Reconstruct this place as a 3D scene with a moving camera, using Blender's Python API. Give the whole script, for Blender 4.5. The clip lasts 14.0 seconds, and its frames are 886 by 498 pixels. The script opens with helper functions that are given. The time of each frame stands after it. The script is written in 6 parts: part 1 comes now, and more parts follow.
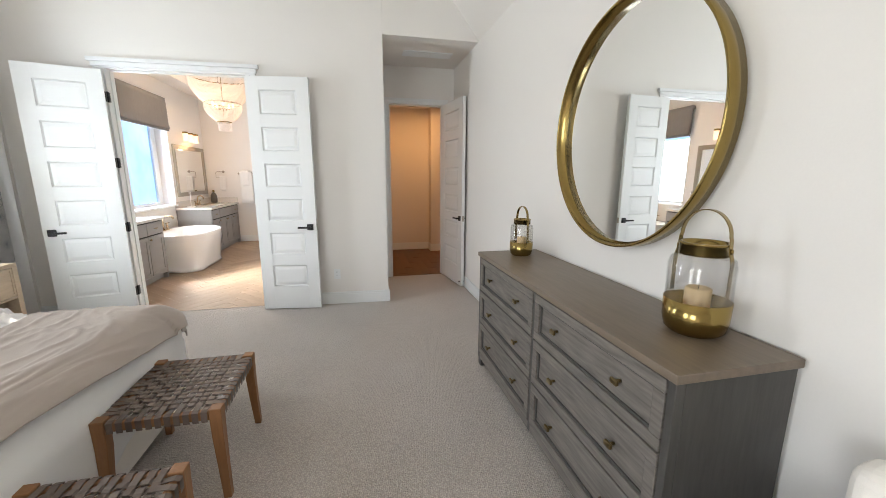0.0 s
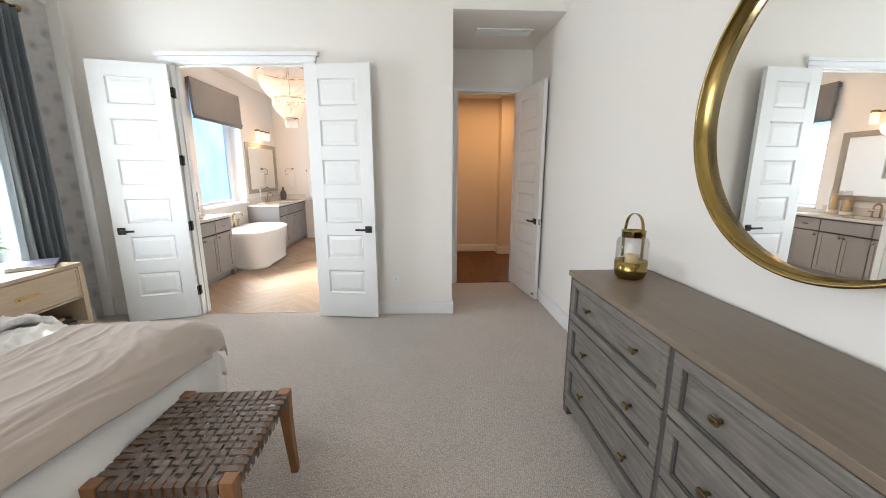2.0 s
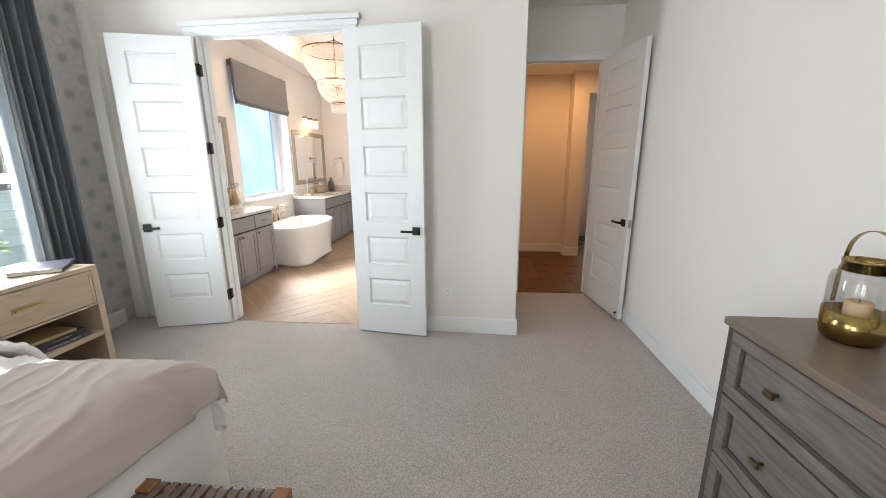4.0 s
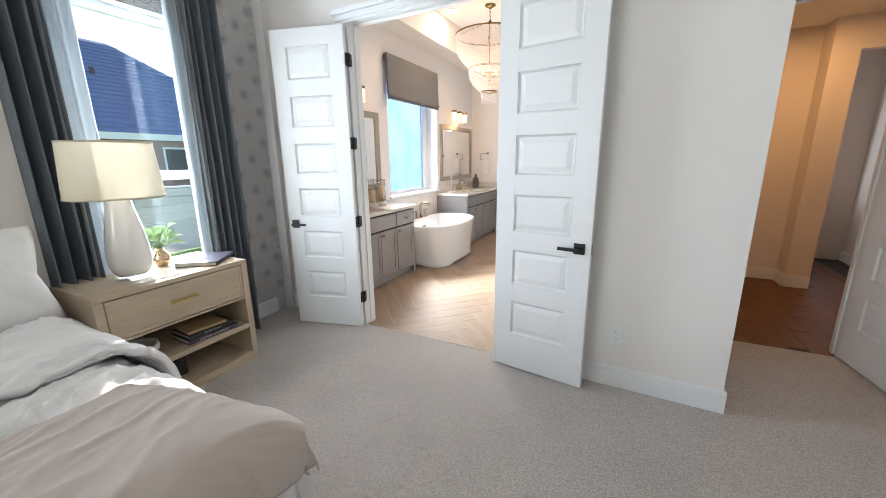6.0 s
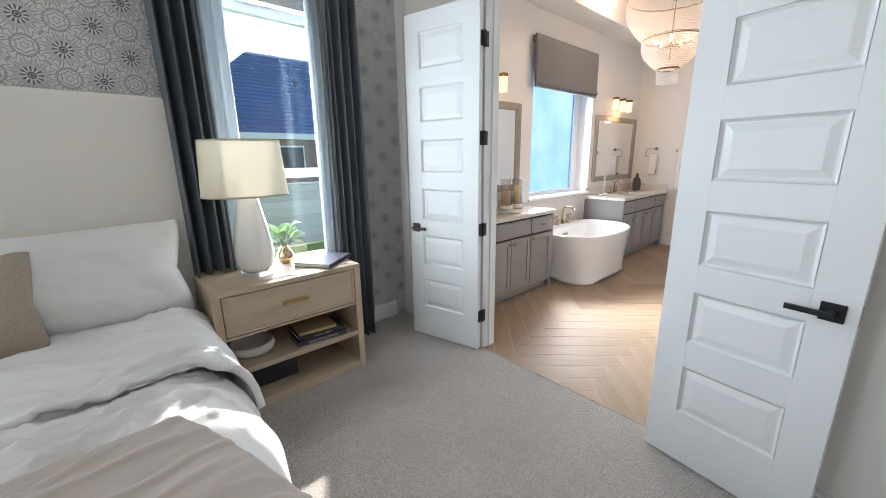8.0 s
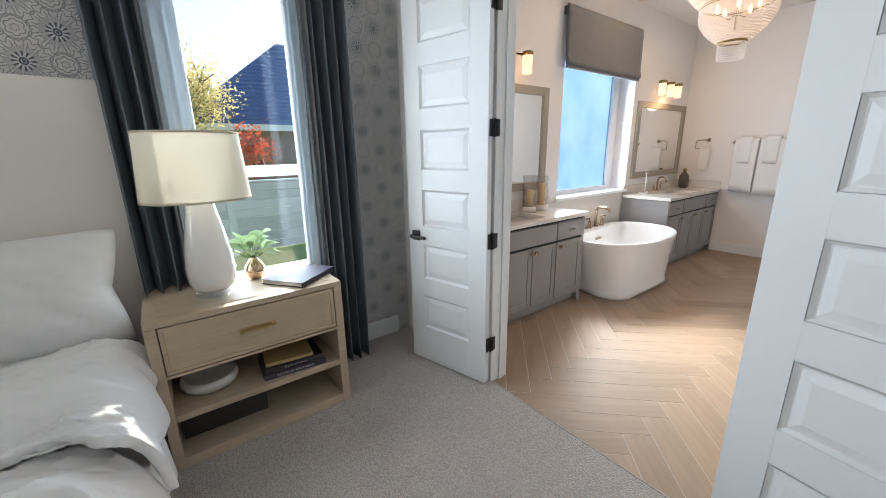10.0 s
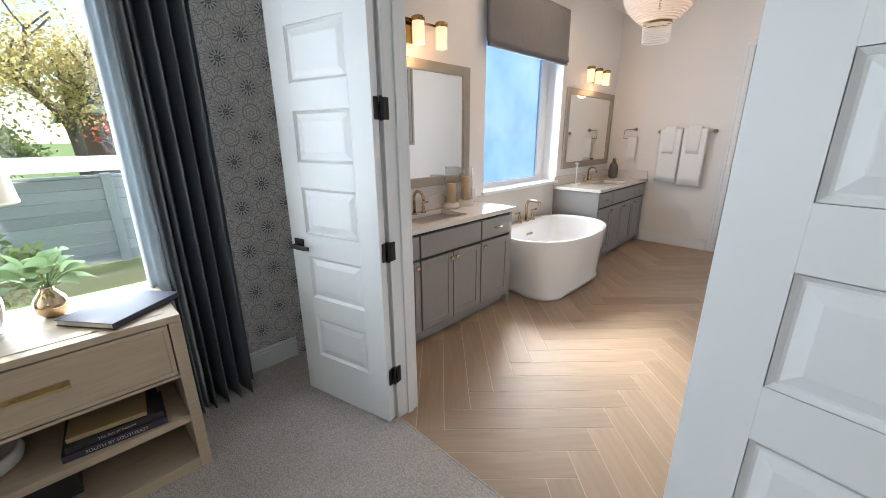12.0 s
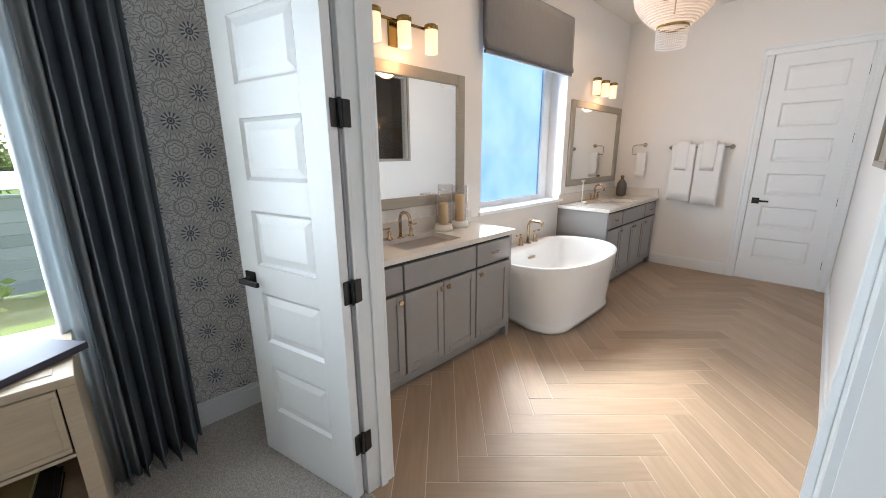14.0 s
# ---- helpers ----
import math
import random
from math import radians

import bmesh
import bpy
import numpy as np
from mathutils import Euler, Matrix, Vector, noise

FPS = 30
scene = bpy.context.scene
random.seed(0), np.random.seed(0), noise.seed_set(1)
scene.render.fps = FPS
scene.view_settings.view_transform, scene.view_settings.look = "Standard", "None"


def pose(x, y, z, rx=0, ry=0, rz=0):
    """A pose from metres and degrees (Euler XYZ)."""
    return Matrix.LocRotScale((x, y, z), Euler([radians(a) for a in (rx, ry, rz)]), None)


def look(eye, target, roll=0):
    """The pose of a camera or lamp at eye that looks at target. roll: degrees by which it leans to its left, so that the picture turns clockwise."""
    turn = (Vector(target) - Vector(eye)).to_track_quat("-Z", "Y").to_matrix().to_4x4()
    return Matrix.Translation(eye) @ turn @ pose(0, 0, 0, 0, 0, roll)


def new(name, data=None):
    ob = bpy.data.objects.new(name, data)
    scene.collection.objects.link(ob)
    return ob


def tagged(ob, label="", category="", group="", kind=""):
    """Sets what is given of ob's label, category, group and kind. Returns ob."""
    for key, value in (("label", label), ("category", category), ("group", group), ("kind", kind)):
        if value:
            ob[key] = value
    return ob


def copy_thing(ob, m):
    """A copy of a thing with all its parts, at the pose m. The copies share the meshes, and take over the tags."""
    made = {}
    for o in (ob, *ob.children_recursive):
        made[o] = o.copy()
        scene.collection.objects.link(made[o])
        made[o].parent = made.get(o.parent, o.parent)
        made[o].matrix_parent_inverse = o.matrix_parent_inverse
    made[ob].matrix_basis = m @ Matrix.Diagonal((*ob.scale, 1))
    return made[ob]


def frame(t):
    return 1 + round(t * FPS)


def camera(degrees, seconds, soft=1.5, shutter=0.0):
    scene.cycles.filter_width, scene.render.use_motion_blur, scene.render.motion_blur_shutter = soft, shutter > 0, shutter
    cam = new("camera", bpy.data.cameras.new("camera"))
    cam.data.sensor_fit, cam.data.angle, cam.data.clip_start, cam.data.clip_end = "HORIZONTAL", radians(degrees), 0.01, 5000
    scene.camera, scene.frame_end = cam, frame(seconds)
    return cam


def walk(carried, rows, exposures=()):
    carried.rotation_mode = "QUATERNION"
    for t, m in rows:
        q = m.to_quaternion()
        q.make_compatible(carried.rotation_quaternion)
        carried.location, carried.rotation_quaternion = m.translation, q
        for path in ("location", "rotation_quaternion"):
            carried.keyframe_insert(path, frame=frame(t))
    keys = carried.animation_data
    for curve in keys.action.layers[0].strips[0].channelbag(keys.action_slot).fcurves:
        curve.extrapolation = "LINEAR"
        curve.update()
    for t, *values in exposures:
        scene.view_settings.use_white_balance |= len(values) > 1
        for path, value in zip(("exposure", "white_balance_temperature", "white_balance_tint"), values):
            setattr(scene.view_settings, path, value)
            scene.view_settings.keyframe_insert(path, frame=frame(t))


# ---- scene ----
cam = camera(99.7, 14.0, soft=0.65)
PATH = [
    (0, (-0.386, 2.12, 1.469), (0.043, 4.036, 1.089), 0.2),
    (0.5, (-0.324, 2.252, 1.483), (-0.025, 4.193, 1.103), 0.1),
    (1, (-0.3, 2.349, 1.481), (-0.143, 4.301, 1.075), 0.1),
    (1.5, (-0.326, 2.503, 1.482), (-0.229, 4.455, 1.058), 0.0),
    (2, (-0.373, 2.683, 1.475), (-0.27, 4.64, 1.075), 0.0),
    (2.5, (-0.387, 2.837, 1.478), (-0.298, 4.785, 1.035), -0.0),
    (2.7, (-0.383, 2.917, 1.474), (-0.333, 4.869, 1.045), 0.1),
    (4.8, (-0.548, 3.706, 1.469), (-0.93, 5.614, 1.007), -0.5),
    (5, (-0.573, 3.781, 1.473), (-1.046, 5.672, 1.024), -0.4),
    (5.5, (-0.608, 3.906, 1.456), (-1.327, 5.716, 0.999), -0.5),
    (6, (-0.68, 4.048, 1.46), (-1.542, 5.791, 0.992), -0.7),
    (6.5, (-0.749, 4.172, 1.462), (-1.74, 5.848, 1.007), -0.6),
    (7, (-0.791, 4.327, 1.466), (-1.943, 5.899, 1.018), -0.7),
    (7.5, (-0.823, 4.449, 1.462), (-2.17, 5.857, 1.012), -0.8),
    (8, (-0.913, 4.553, 1.465), (-2.361, 5.848, 0.99), -0.8),
    (8.2, (-0.949, 4.636, 1.487), (-2.432, 5.89, 1.005), -0.9),
    (10.3, (-1.216, 5.089, 1.474), (-2.758, 6.256, 0.962), -0.9),
    (10.5, (-1.243, 5.145, 1.471), (-2.76, 6.344, 0.959), -0.9),
    (11, (-1.306, 5.283, 1.463), (-2.767, 6.557, 0.971), -0.9),
    (11.5, (-1.33, 5.384, 1.462), (-2.699, 6.736, 0.916), -0.6),
    (12, (-1.339, 5.531, 1.469), (-2.688, 6.893, 0.899), -0.5),
    (12.5, (-1.342, 5.662, 1.467), (-2.786, 6.935, 0.926), -0.4),
    (13, (-1.377, 5.744, 1.455), (-2.855, 6.967, 0.889), -0.5),
    (13.5, (-1.463, 5.817, 1.452), (-2.89, 7.104, 0.899), -0.5),
    (14, (-1.526, 5.859, 1.454), (-2.904, 7.223, 0.964), -0.4),
]
walk(cam, [(t, look(eye, target, roll)) for t, eye, target, roll in PATH],
     [(0.0, 1.28, 6600, 10), (1.0, 1.36, 6550, 10), (2.5, 1.38, 6550, 10), (5.0, 1.3, 6350, 10), (8.0, 0.97, 6100, 9), (12.0, 0.72, 6150, 9), (14.0, 0.84, 6150, 8)])

# ---- world, sun, large lights, exposure ----
world = bpy.data.worlds.new("sky")
scene.world = world
world.use_nodes = True
wn = world.node_tree.nodes
sky = wn.new("ShaderNodeTexSky")
sky.sky_type, sky.sun_disc = "NISHITA", False
SUN_FROM = Vector((-1.14, 0.60, 1.2)).normalized()
sky.sun_elevation = math.asin(SUN_FROM.z)
sky.sun_rotation = math.atan2(SUN_FROM.x, SUN_FROM.y)
sky.air_density, sky.dust_density = 1.0, 0.6
world.node_tree.links.new(sky.outputs[0], wn["Background"].inputs[0])
wn["Background"].inputs[1].default_value = 0.15


def lamp(name, kind, m, energy, colour=(1, 1, 1), size=(1, 1), spread=180):
    data = bpy.data.lights.new(name, kind)
    data.energy, data.color = energy, colour
    if kind == "AREA":
        data.shape, data.size, data.size_y, data.spread = "RECTANGLE", size[0], size[1], radians(spread)
    if kind == "POINT":
        data.shadow_soft_size = size[0]
    ob = new(name, data)
    ob.matrix_world = m
    return ob


sun = lamp("sun", "SUN", look(SUN_FROM * 30, (0, 0, 0)), 5.0, (1.0, 0.93, 0.82))
sun.data.angle = radians(1.4)
lamp("bedroom_window_sky", "AREA", look((-3.80, 5.5, 1.55), (0, 5.5, 1.55)), 44, (0.82, 0.91, 1.0), (0.95, 1.7))
# added fill at an unseen, assumed opening that mirrors the bedroom window
lamp("unseen_bedside_fill", "AREA", look((-3.80, 2.09, 1.55), (0, 2.09, 1.55)), 16, (0.92, 0.96, 1.0), (0.95, 1.7))
# added fill by another unseen opening, turned towards the far end of the room
lamp("unseen_side_fill", "AREA", look((-3.5, -0.1, 1.55), (-0.9, 3.6, 1.4)), 30, (0.95, 0.97, 1.0), (1.3, 1.7))
lamp("bath_window_sky", "AREA", look((-3.74, 9.12, 1.6), (0, 9.12, 1.6)), 19, (0.86, 0.94, 1.0), (1.3, 1.2))
lamp("bath_window_scatter", "AREA", look((-3.55, 9.05, 1.56), Vector((-3.55, 9.05, 1.56)) - Vector((-0.65, 0.44, 0.62))), 8, (1.0, 0.96, 0.9), (0.55, 0.5), 50)
# added fill for the pale light in the passage; no window stands here
lamp("unseen_passage_fill", "AREA", look((1.6, 11.05, 1.6), (1.6, 8, 1.5)), 2, (0.9, 0.93, 1.0), (0.8, 1.6))
lamp("hall_downlight", "AREA", look((0.75, 8.75, 2.72), (0.75, 8.75, 0)), 6, (1.0, 0.52, 0.2), (0.3, 0.3))
lamp("chandelier_bulbs", "POINT", pose(-2.49, 9.15, 2.75), 4, (1.0, 0.72, 0.48), (0.12,))
lamp("sconce_glow", "POINT", pose(-3.5, 7.52, 2.03), 1.3, (1.0, 0.56, 0.27), (0.08,))
lamp("sconce_glow", "POINT", pose(-3.5, 10.58, 2.03), 1.0, (1.0, 0.56, 0.27), (0.08,))
lamp("bath_downlight", "AREA", look((-3.0, 9.11, 3.34), (-3.0, 9.11, 0)), 8, (1.0, 0.66, 0.4), (0.14, 0.14))

# ---- materials ----


def mat(name, colour, rough=0.5, metal=0.0, grain=0.0, scale=40.0, bump=0.0, stretch=(1, 1, 1), stain=0.0, stain_scale=1.5,
        random_tone=0.0, sheen=0.0, transmission=0.0, coat=0.0, detail=6.0):
    """A surface with fine grain, broad stains, relief and a tone that varies from piece to piece."""
    m = bpy.data.materials.new(name)
    m.use_nodes = True
    nt = m.node_tree
    b = nt.nodes["Principled BSDF"]
    b.inputs["Base Color"].default_value = (*colour, 1)
    b.inputs["Roughness"].default_value, b.inputs["Metallic"].default_value = rough, metal
    b.inputs["Sheen Weight"].default_value, b.inputs["Transmission Weight"].default_value = sheen, transmission
    b.inputs["Coat Weight"].default_value = coat
    tc, mp = nt.nodes.new("ShaderNodeTexCoord"), nt.nodes.new("ShaderNodeMapping")
    mp.inputs["Scale"].default_value = stretch
    nt.links.new(tc.outputs["Object"], mp.inputs[0])
    fine = nt.nodes.new("ShaderNodeTexNoise")
    fine.inputs["Scale"].default_value, fine.inputs["Detail"].default_value = scale, detail
    nt.links.new(mp.outputs[0], fine.inputs["Vector"])
    value = None

    def add(sock, amount):
        nonlocal value
        mul = nt.nodes.new("ShaderNodeMath")
        mul.operation = "MULTIPLY_ADD"
        mul.inputs[1].default_value = amount
        nt.links.new(sock, mul.inputs[0])
        if value is None:
            mul.inputs[2].default_value = 1 - amount / 2
        else:
            sub = nt.nodes.new("ShaderNodeMath")
            sub.operation = "SUBTRACT"
            sub.inputs[1].default_value = amount / 2
            nt.links.new(value, sub.inputs[0])
            nt.links.new(sub.outputs[0], mul.inputs[2])
        value = mul.outputs[0]

    if grain:
        add(fine.outputs["Fac"], grain)
    if stain:
        broad = nt.nodes.new("ShaderNodeTexNoise")
        broad.inputs["Scale"].default_value, broad.inputs["Detail"].default_value = stain_scale, 3
        nt.links.new(mp.outputs[0], broad.inputs["Vector"])
        add(broad.outputs["Fac"], stain)
    if random_tone:
        info = nt.nodes.new("ShaderNodeObjectInfo")
        add(info.outputs["Random"], random_tone)
    if value is not None:
        mix = nt.nodes.new("ShaderNodeVectorMath")
        mix.operation = "SCALE"
        mix.inputs[0].default_value = colour
        nt.links.new(value, mix.inputs["Scale"])
        nt.links.new(mix.outputs[0], b.inputs["Base Color"])
    if bump:
        bp = nt.nodes.new("ShaderNodeBump")
        bp.inputs["Strength"].default_value, bp.inputs["Distance"].default_value = bump, 0.004
        nt.links.new(fine.outputs["Fac"], bp.inputs["Height"])
        nt.links.new(bp.outputs[0], b.inputs["Normal"])
    return m


def carpet_material():
    m = mat("loop_carpet", (0.56, 0.505, 0.46), 0.95, grain=0.15, scale=200, stain=0.2, stain_scale=2.2, sheen=0.25)
    nt = m.node_tree
    b = nt.nodes["Principled BSDF"]
    tc = nt.nodes.new("ShaderNodeTexCoord")
    mp = nt.nodes.new("ShaderNodeMapping")
    mp.inputs["Scale"].default_value = (1.0, 1.35, 1)
    mp.inputs["Rotation"].default_value = (0, 0, radians(8))
    vor = nt.nodes.new("ShaderNodeTexVoronoi")
    vor.inputs["Scale"].default_value, vor.inputs["Randomness"].default_value = 100, 0.62
    bp = nt.nodes.new("ShaderNodeBump")
    bp.inputs["Strength"].default_value, bp.inputs["Distance"].default_value, bp.invert = 1.0, 0.008, True
    nt.links.new(tc.outputs["Object"], mp.inputs[0])
    nt.links.new(mp.outputs[0], vor.inputs["Vector"])
    nt.links.new(vor.outputs["Distance"], bp.inputs["Height"])
    nt.links.new(bp.outputs[0], b.inputs["Normal"])
    # loops darker towards the gaps between them: the shade there put into the colour
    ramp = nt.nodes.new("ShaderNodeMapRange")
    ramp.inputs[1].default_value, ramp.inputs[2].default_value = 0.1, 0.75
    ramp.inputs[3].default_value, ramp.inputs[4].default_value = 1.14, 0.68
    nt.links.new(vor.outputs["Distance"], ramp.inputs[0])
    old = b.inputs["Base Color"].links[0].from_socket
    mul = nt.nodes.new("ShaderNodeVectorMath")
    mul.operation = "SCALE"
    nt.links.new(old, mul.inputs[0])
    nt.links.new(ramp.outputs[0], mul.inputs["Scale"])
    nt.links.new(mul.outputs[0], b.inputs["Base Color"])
    return m


def wallpaper_material():
    """Pale paper printed with slate-blue star flowers on a staggered lattice, joined by rings of grey petals."""
    m = mat("star_wallpaper", (0.70, 0.675, 0.66), 0.8, grain=0.06, scale=30)
    nt = m.node_tree
    b = nt.nodes["Principled BSDF"]

    def node(op, a, c=None, d=None):
        n = nt.nodes.new("ShaderNodeMath")
        n.operation = op
        for i, v in enumerate((a, c, d)):
            if v is None:
                continue
            if hasattr(v, "is_output"):
                nt.links.new(v, n.inputs[i])
            else:
                n.inputs[i].default_value = v
        return n.outputs[0]

    tc = nt.nodes.new("ShaderNodeTexCoord")
    sep = nt.nodes.new("ShaderNodeSeparateXYZ")
    nt.links.new(tc.outputs["Object"], sep.inputs[0])
    A, B = 0.267, 0.2695   # the print's repeat across and up

    def cell(du, dv):
        """Radius and angle about the lattice point moved by du, dv of a repeat."""
        u = node("SUBTRACT", node("WRAP", node("ADD", node("DIVIDE", sep.outputs[1], A), du + 20.073), 1.0, 0.0), 0.5)
        v = node("SUBTRACT", node("WRAP", node("ADD", node("DIVIDE", sep.outputs[2], B), dv + 20.504), 1.0, 0.0), 0.5)
        r = node("SQRT", node("ADD", node("MULTIPLY", u, u), node("MULTIPLY", v, v)))
        return r, node("ARCTAN2", v, u)

    def smooth(x, lo, hi):
        n = nt.nodes.new("ShaderNodeMapRange")
        n.interpolation_type = "SMOOTHSTEP"
        nt.links.new(x, n.inputs[0])
        n.inputs[1].default_value, n.inputs[2].default_value = lo, hi
        return n.outputs[0]

    def most(a, c):
        return c if a is None else node("MAXIMUM", a, c)

    def scallop(r, th, base, swing, lobes, w):
        edge = node("ABSOLUTE", node("SUBTRACT", r, node("ADD", base, node("MULTIPLY", node("ABSOLUTE", node("SINE", node("MULTIPLY", th, lobes))), swing))))
        return smooth(edge, w + 0.007, w - 0.004)

    dark, grey, white = None, None, None
    for off in (0.0, 0.5):
        r, th = cell(off, off)
        six = node("MULTIPLY", th, 6.0)
        # twelve tapering spikes round a ringed heart
        spike = node("MULTIPLY", smooth(node("ABSOLUTE", node("SINE", six)), 0.78, 0.45), smooth(r, 0.165, 0.135))
        heart = node("MULTIPLY", smooth(r, 0.066, 0.056), node("SUBTRACT", 1.0, node("MULTIPLY", smooth(r, 0.018, 0.026), smooth(r, 0.042, 0.034))))
        gap = node("SUBTRACT", 1.0, node("MULTIPLY", smooth(r, 0.056, 0.064), smooth(r, 0.078, 0.07)))
        dark = most(dark, node("MAXIMUM", node("MULTIPLY", spike, gap), heart))
        # fine pale rays between the spikes, and a soft grey wash under the petals
        ray = node("MULTIPLY", smooth(node("ABSOLUTE", node("COSINE", six)), 0.22, 0.08), node("MULTIPLY", smooth(r, 0.08, 0.11), smooth(r, 0.31, 0.27)))
        white = most(white, ray)
        grey = most(grey, node("MULTIPLY", node("MULTIPLY", smooth(r, 0.10, 0.15), smooth(r, 0.28, 0.17)), 0.45))
        side = smooth(node("ABSOLUTE", node("SUBTRACT", node("ABSOLUTE", node("SINE", six)), 0.86)), 0.11, 0.03)
        grey = most(grey, node("MULTIPLY", side, node("MULTIPLY", smooth(r, 0.16, 0.19), smooth(r, 0.33, 0.30))))
        for base, swing, lobes, w in ((0.20, 0.06, 6.0, 0.006), (0.295, 0.075, 6.0, 0.009)):
            grey = most(grey, scallop(r, th, base, swing, lobes, w))
    for du, dv in ((0.5, 0.0), (0.0, 0.5)):
        # small rosettes between the stars
        r, th = cell(du, dv)
        for base, swing, lobes, w in ((0.035, 0.02, 3.0, 0.006), (0.095, 0.03, 3.0, 0.008), (0.165, 0.025, 4.0, 0.009)):
            grey = most(grey, scallop(r, th, base, swing, lobes, w))
    grey = node("MULTIPLY", grey, node("SUBTRACT", 1.0, white))
    pale = b.inputs["Base Color"].links[0].from_socket
    mix1, mix2 = nt.nodes.new("ShaderNodeMix"), nt.nodes.new("ShaderNodeMix")
    for mx in (mix1, mix2):
        mx.data_type = "RGBA"
    nt.links.new(node("MULTIPLY", grey, 0.82), mix1.inputs[0])
    nt.links.new(pale, mix1.inputs[6])
    mix1.inputs[7].default_value = (0.26, 0.26, 0.27, 1)
    nt.links.new(node("MULTIPLY", dark, 0.92), mix2.inputs[0])
    nt.links.new(mix1.outputs[2], mix2.inputs[6])
    mix2.inputs[7].default_value = (0.055, 0.075, 0.11, 1)
    nt.links.new(mix2.outputs[2], b.inputs["Base Color"])
    return m


def glass_material(name, colour=(1, 1, 1), clear=0.88, gloss=0.03):
    """Thin clear glass: mostly let through, with a mirror gloss by Fresnel."""
    m = bpy.data.materials.new(name)
    m.use_nodes = True
    nt = m.node_tree
    nt.nodes.remove(nt.nodes["Principled BSDF"])
    out = nt.nodes["Material Output"]
    tr, gl = nt.nodes.new("ShaderNodeBsdfTransparent"), nt.nodes.new("ShaderNodeBsdfGlossy")
    tr.inputs[0].default_value = tuple(c * clear for c in colour) + (1,)
    gl.inputs["Roughness"].default_value = gloss
    lw = nt.nodes.new("ShaderNodeLayerWeight")
    lw.inputs[0].default_value = 0.12
    fr = nt.nodes.new("ShaderNodeMath")
    fr.operation = "MULTIPLY_ADD"
    fr.inputs[1].default_value, fr.inputs[2].default_value = 0.55, 0.035
    nt.links.new(lw.outputs["Facing"], fr.inputs[0])
    mx = nt.nodes.new("ShaderNodeMixShader")
    nt.links.new(fr.outputs[0], mx.inputs[0])
    nt.links.new(tr.outputs[0], mx.inputs[1])
    nt.links.new(gl.outputs[0], mx.inputs[2])
    nt.links.new(mx.outputs[0], out.inputs[0])
    return m


def frosted_material():
    """Obscure glass: scatters most of the daylight, lets some straight through."""
    m = bpy.data.materials.new("frosted_glass")
    m.use_nodes = True
    nt = m.node_tree
    nt.nodes.remove(nt.nodes["Principled BSDF"])
    tl, tr = nt.nodes.new("ShaderNodeBsdfTranslucent"), nt.nodes.new("ShaderNodeBsdfTransparent")
    tc, nz = nt.nodes.new("ShaderNodeTexCoord"), nt.nodes.new("ShaderNodeTexNoise")
    nz.inputs["Scale"].default_value = 2.2
    # blue and paler patches of the sky behind, put into the glass tint
    mxc = nt.nodes.new("ShaderNodeMix")
    mxc.data_type = "RGBA"
    mxc.inputs[6].default_value, mxc.inputs[7].default_value = (0.20, 0.36, 0.68, 1), (0.50, 0.62, 0.80, 1)
    nt.links.new(tc.outputs["Object"], nz.inputs["Vector"])
    nt.links.new(nz.outputs["Fac"], mxc.inputs[0])
    nt.links.new(mxc.outputs[2], tl.inputs[0])
    tr.inputs[0].default_value = (1.0, 0.97, 0.92, 1)
    mx = nt.nodes.new("ShaderNodeMixShader")
    mx.inputs[0].default_value = 0.2
    nt.links.new(tl.outputs[0], mx.inputs[1])
    nt.links.new(tr.outputs[0], mx.inputs[2])
    nt.links.new(mx.outputs[0], nt.nodes["Material Output"].inputs[0])
    return m


def translucent_material(name, colour, share=0.5, grain=0.08, scale=300, stretch=(1, 1, 1)):
    m = mat(name, colour, 0.85, grain=grain, scale=scale, stretch=stretch, bump=0.1)
    nt = m.node_tree
    b = nt.nodes["Principled BSDF"]
    tl, mx = nt.nodes.new("ShaderNodeBsdfTranslucent"), nt.nodes.new("ShaderNodeMixShader")
    tl.inputs[0].default_value = (*colour, 1)
    mx.inputs[0].default_value = share
    nt.links.new(b.outputs[0], mx.inputs[1])
    nt.links.new(tl.outputs[0], mx.inputs[2])
    nt.links.new(mx.outputs[0], nt.nodes["Material Output"].inputs[0])
    return m


def glow_material(name, colour, strength):
    m = bpy.data.materials.new(name)
    m.use_nodes = True
    b = m.node_tree.nodes["Principled BSDF"]
    b.inputs["Base Color"].default_value = (*colour, 1)
    b.inputs["Emission Color"].default_value, b.inputs["Emission Strength"].default_value = (*colour, 1), strength
    return m


PAINT = mat("warm_white_wall_paint", (0.80, 0.775, 0.745), 0.75, grain=0.03, scale=120, bump=0.06, stain=0.03)
CEIL = mat("ceiling_paint", (0.82, 0.79, 0.75), 0.85, grain=0.03, scale=120, bump=0.05, stain=0.03)
HALLPAINT = mat("hall_wall_paint", (0.74, 0.68, 0.62), 0.8, grain=0.03, scale=100, bump=0.05, stain=0.04)
TRIM = mat("white_trim_enamel", (0.8, 0.815, 0.82), 0.38, grain=0.02, scale=60, bump=0.03, stain=0.02)
CARPET = carpet_material()
PAPER = wallpaper_material()
TILE = mat("wood_look_porcelain", (0.335, 0.24, 0.165), 0.5, grain=0.4, scale=5, stretch=(9, 0.7, 1), stain=0.3, stain_scale=2.0, random_tone=0.25, bump=0.06)
GROUT = mat("pale_tile_grout", (0.56, 0.47, 0.385), 0.9, grain=0.15, scale=200)
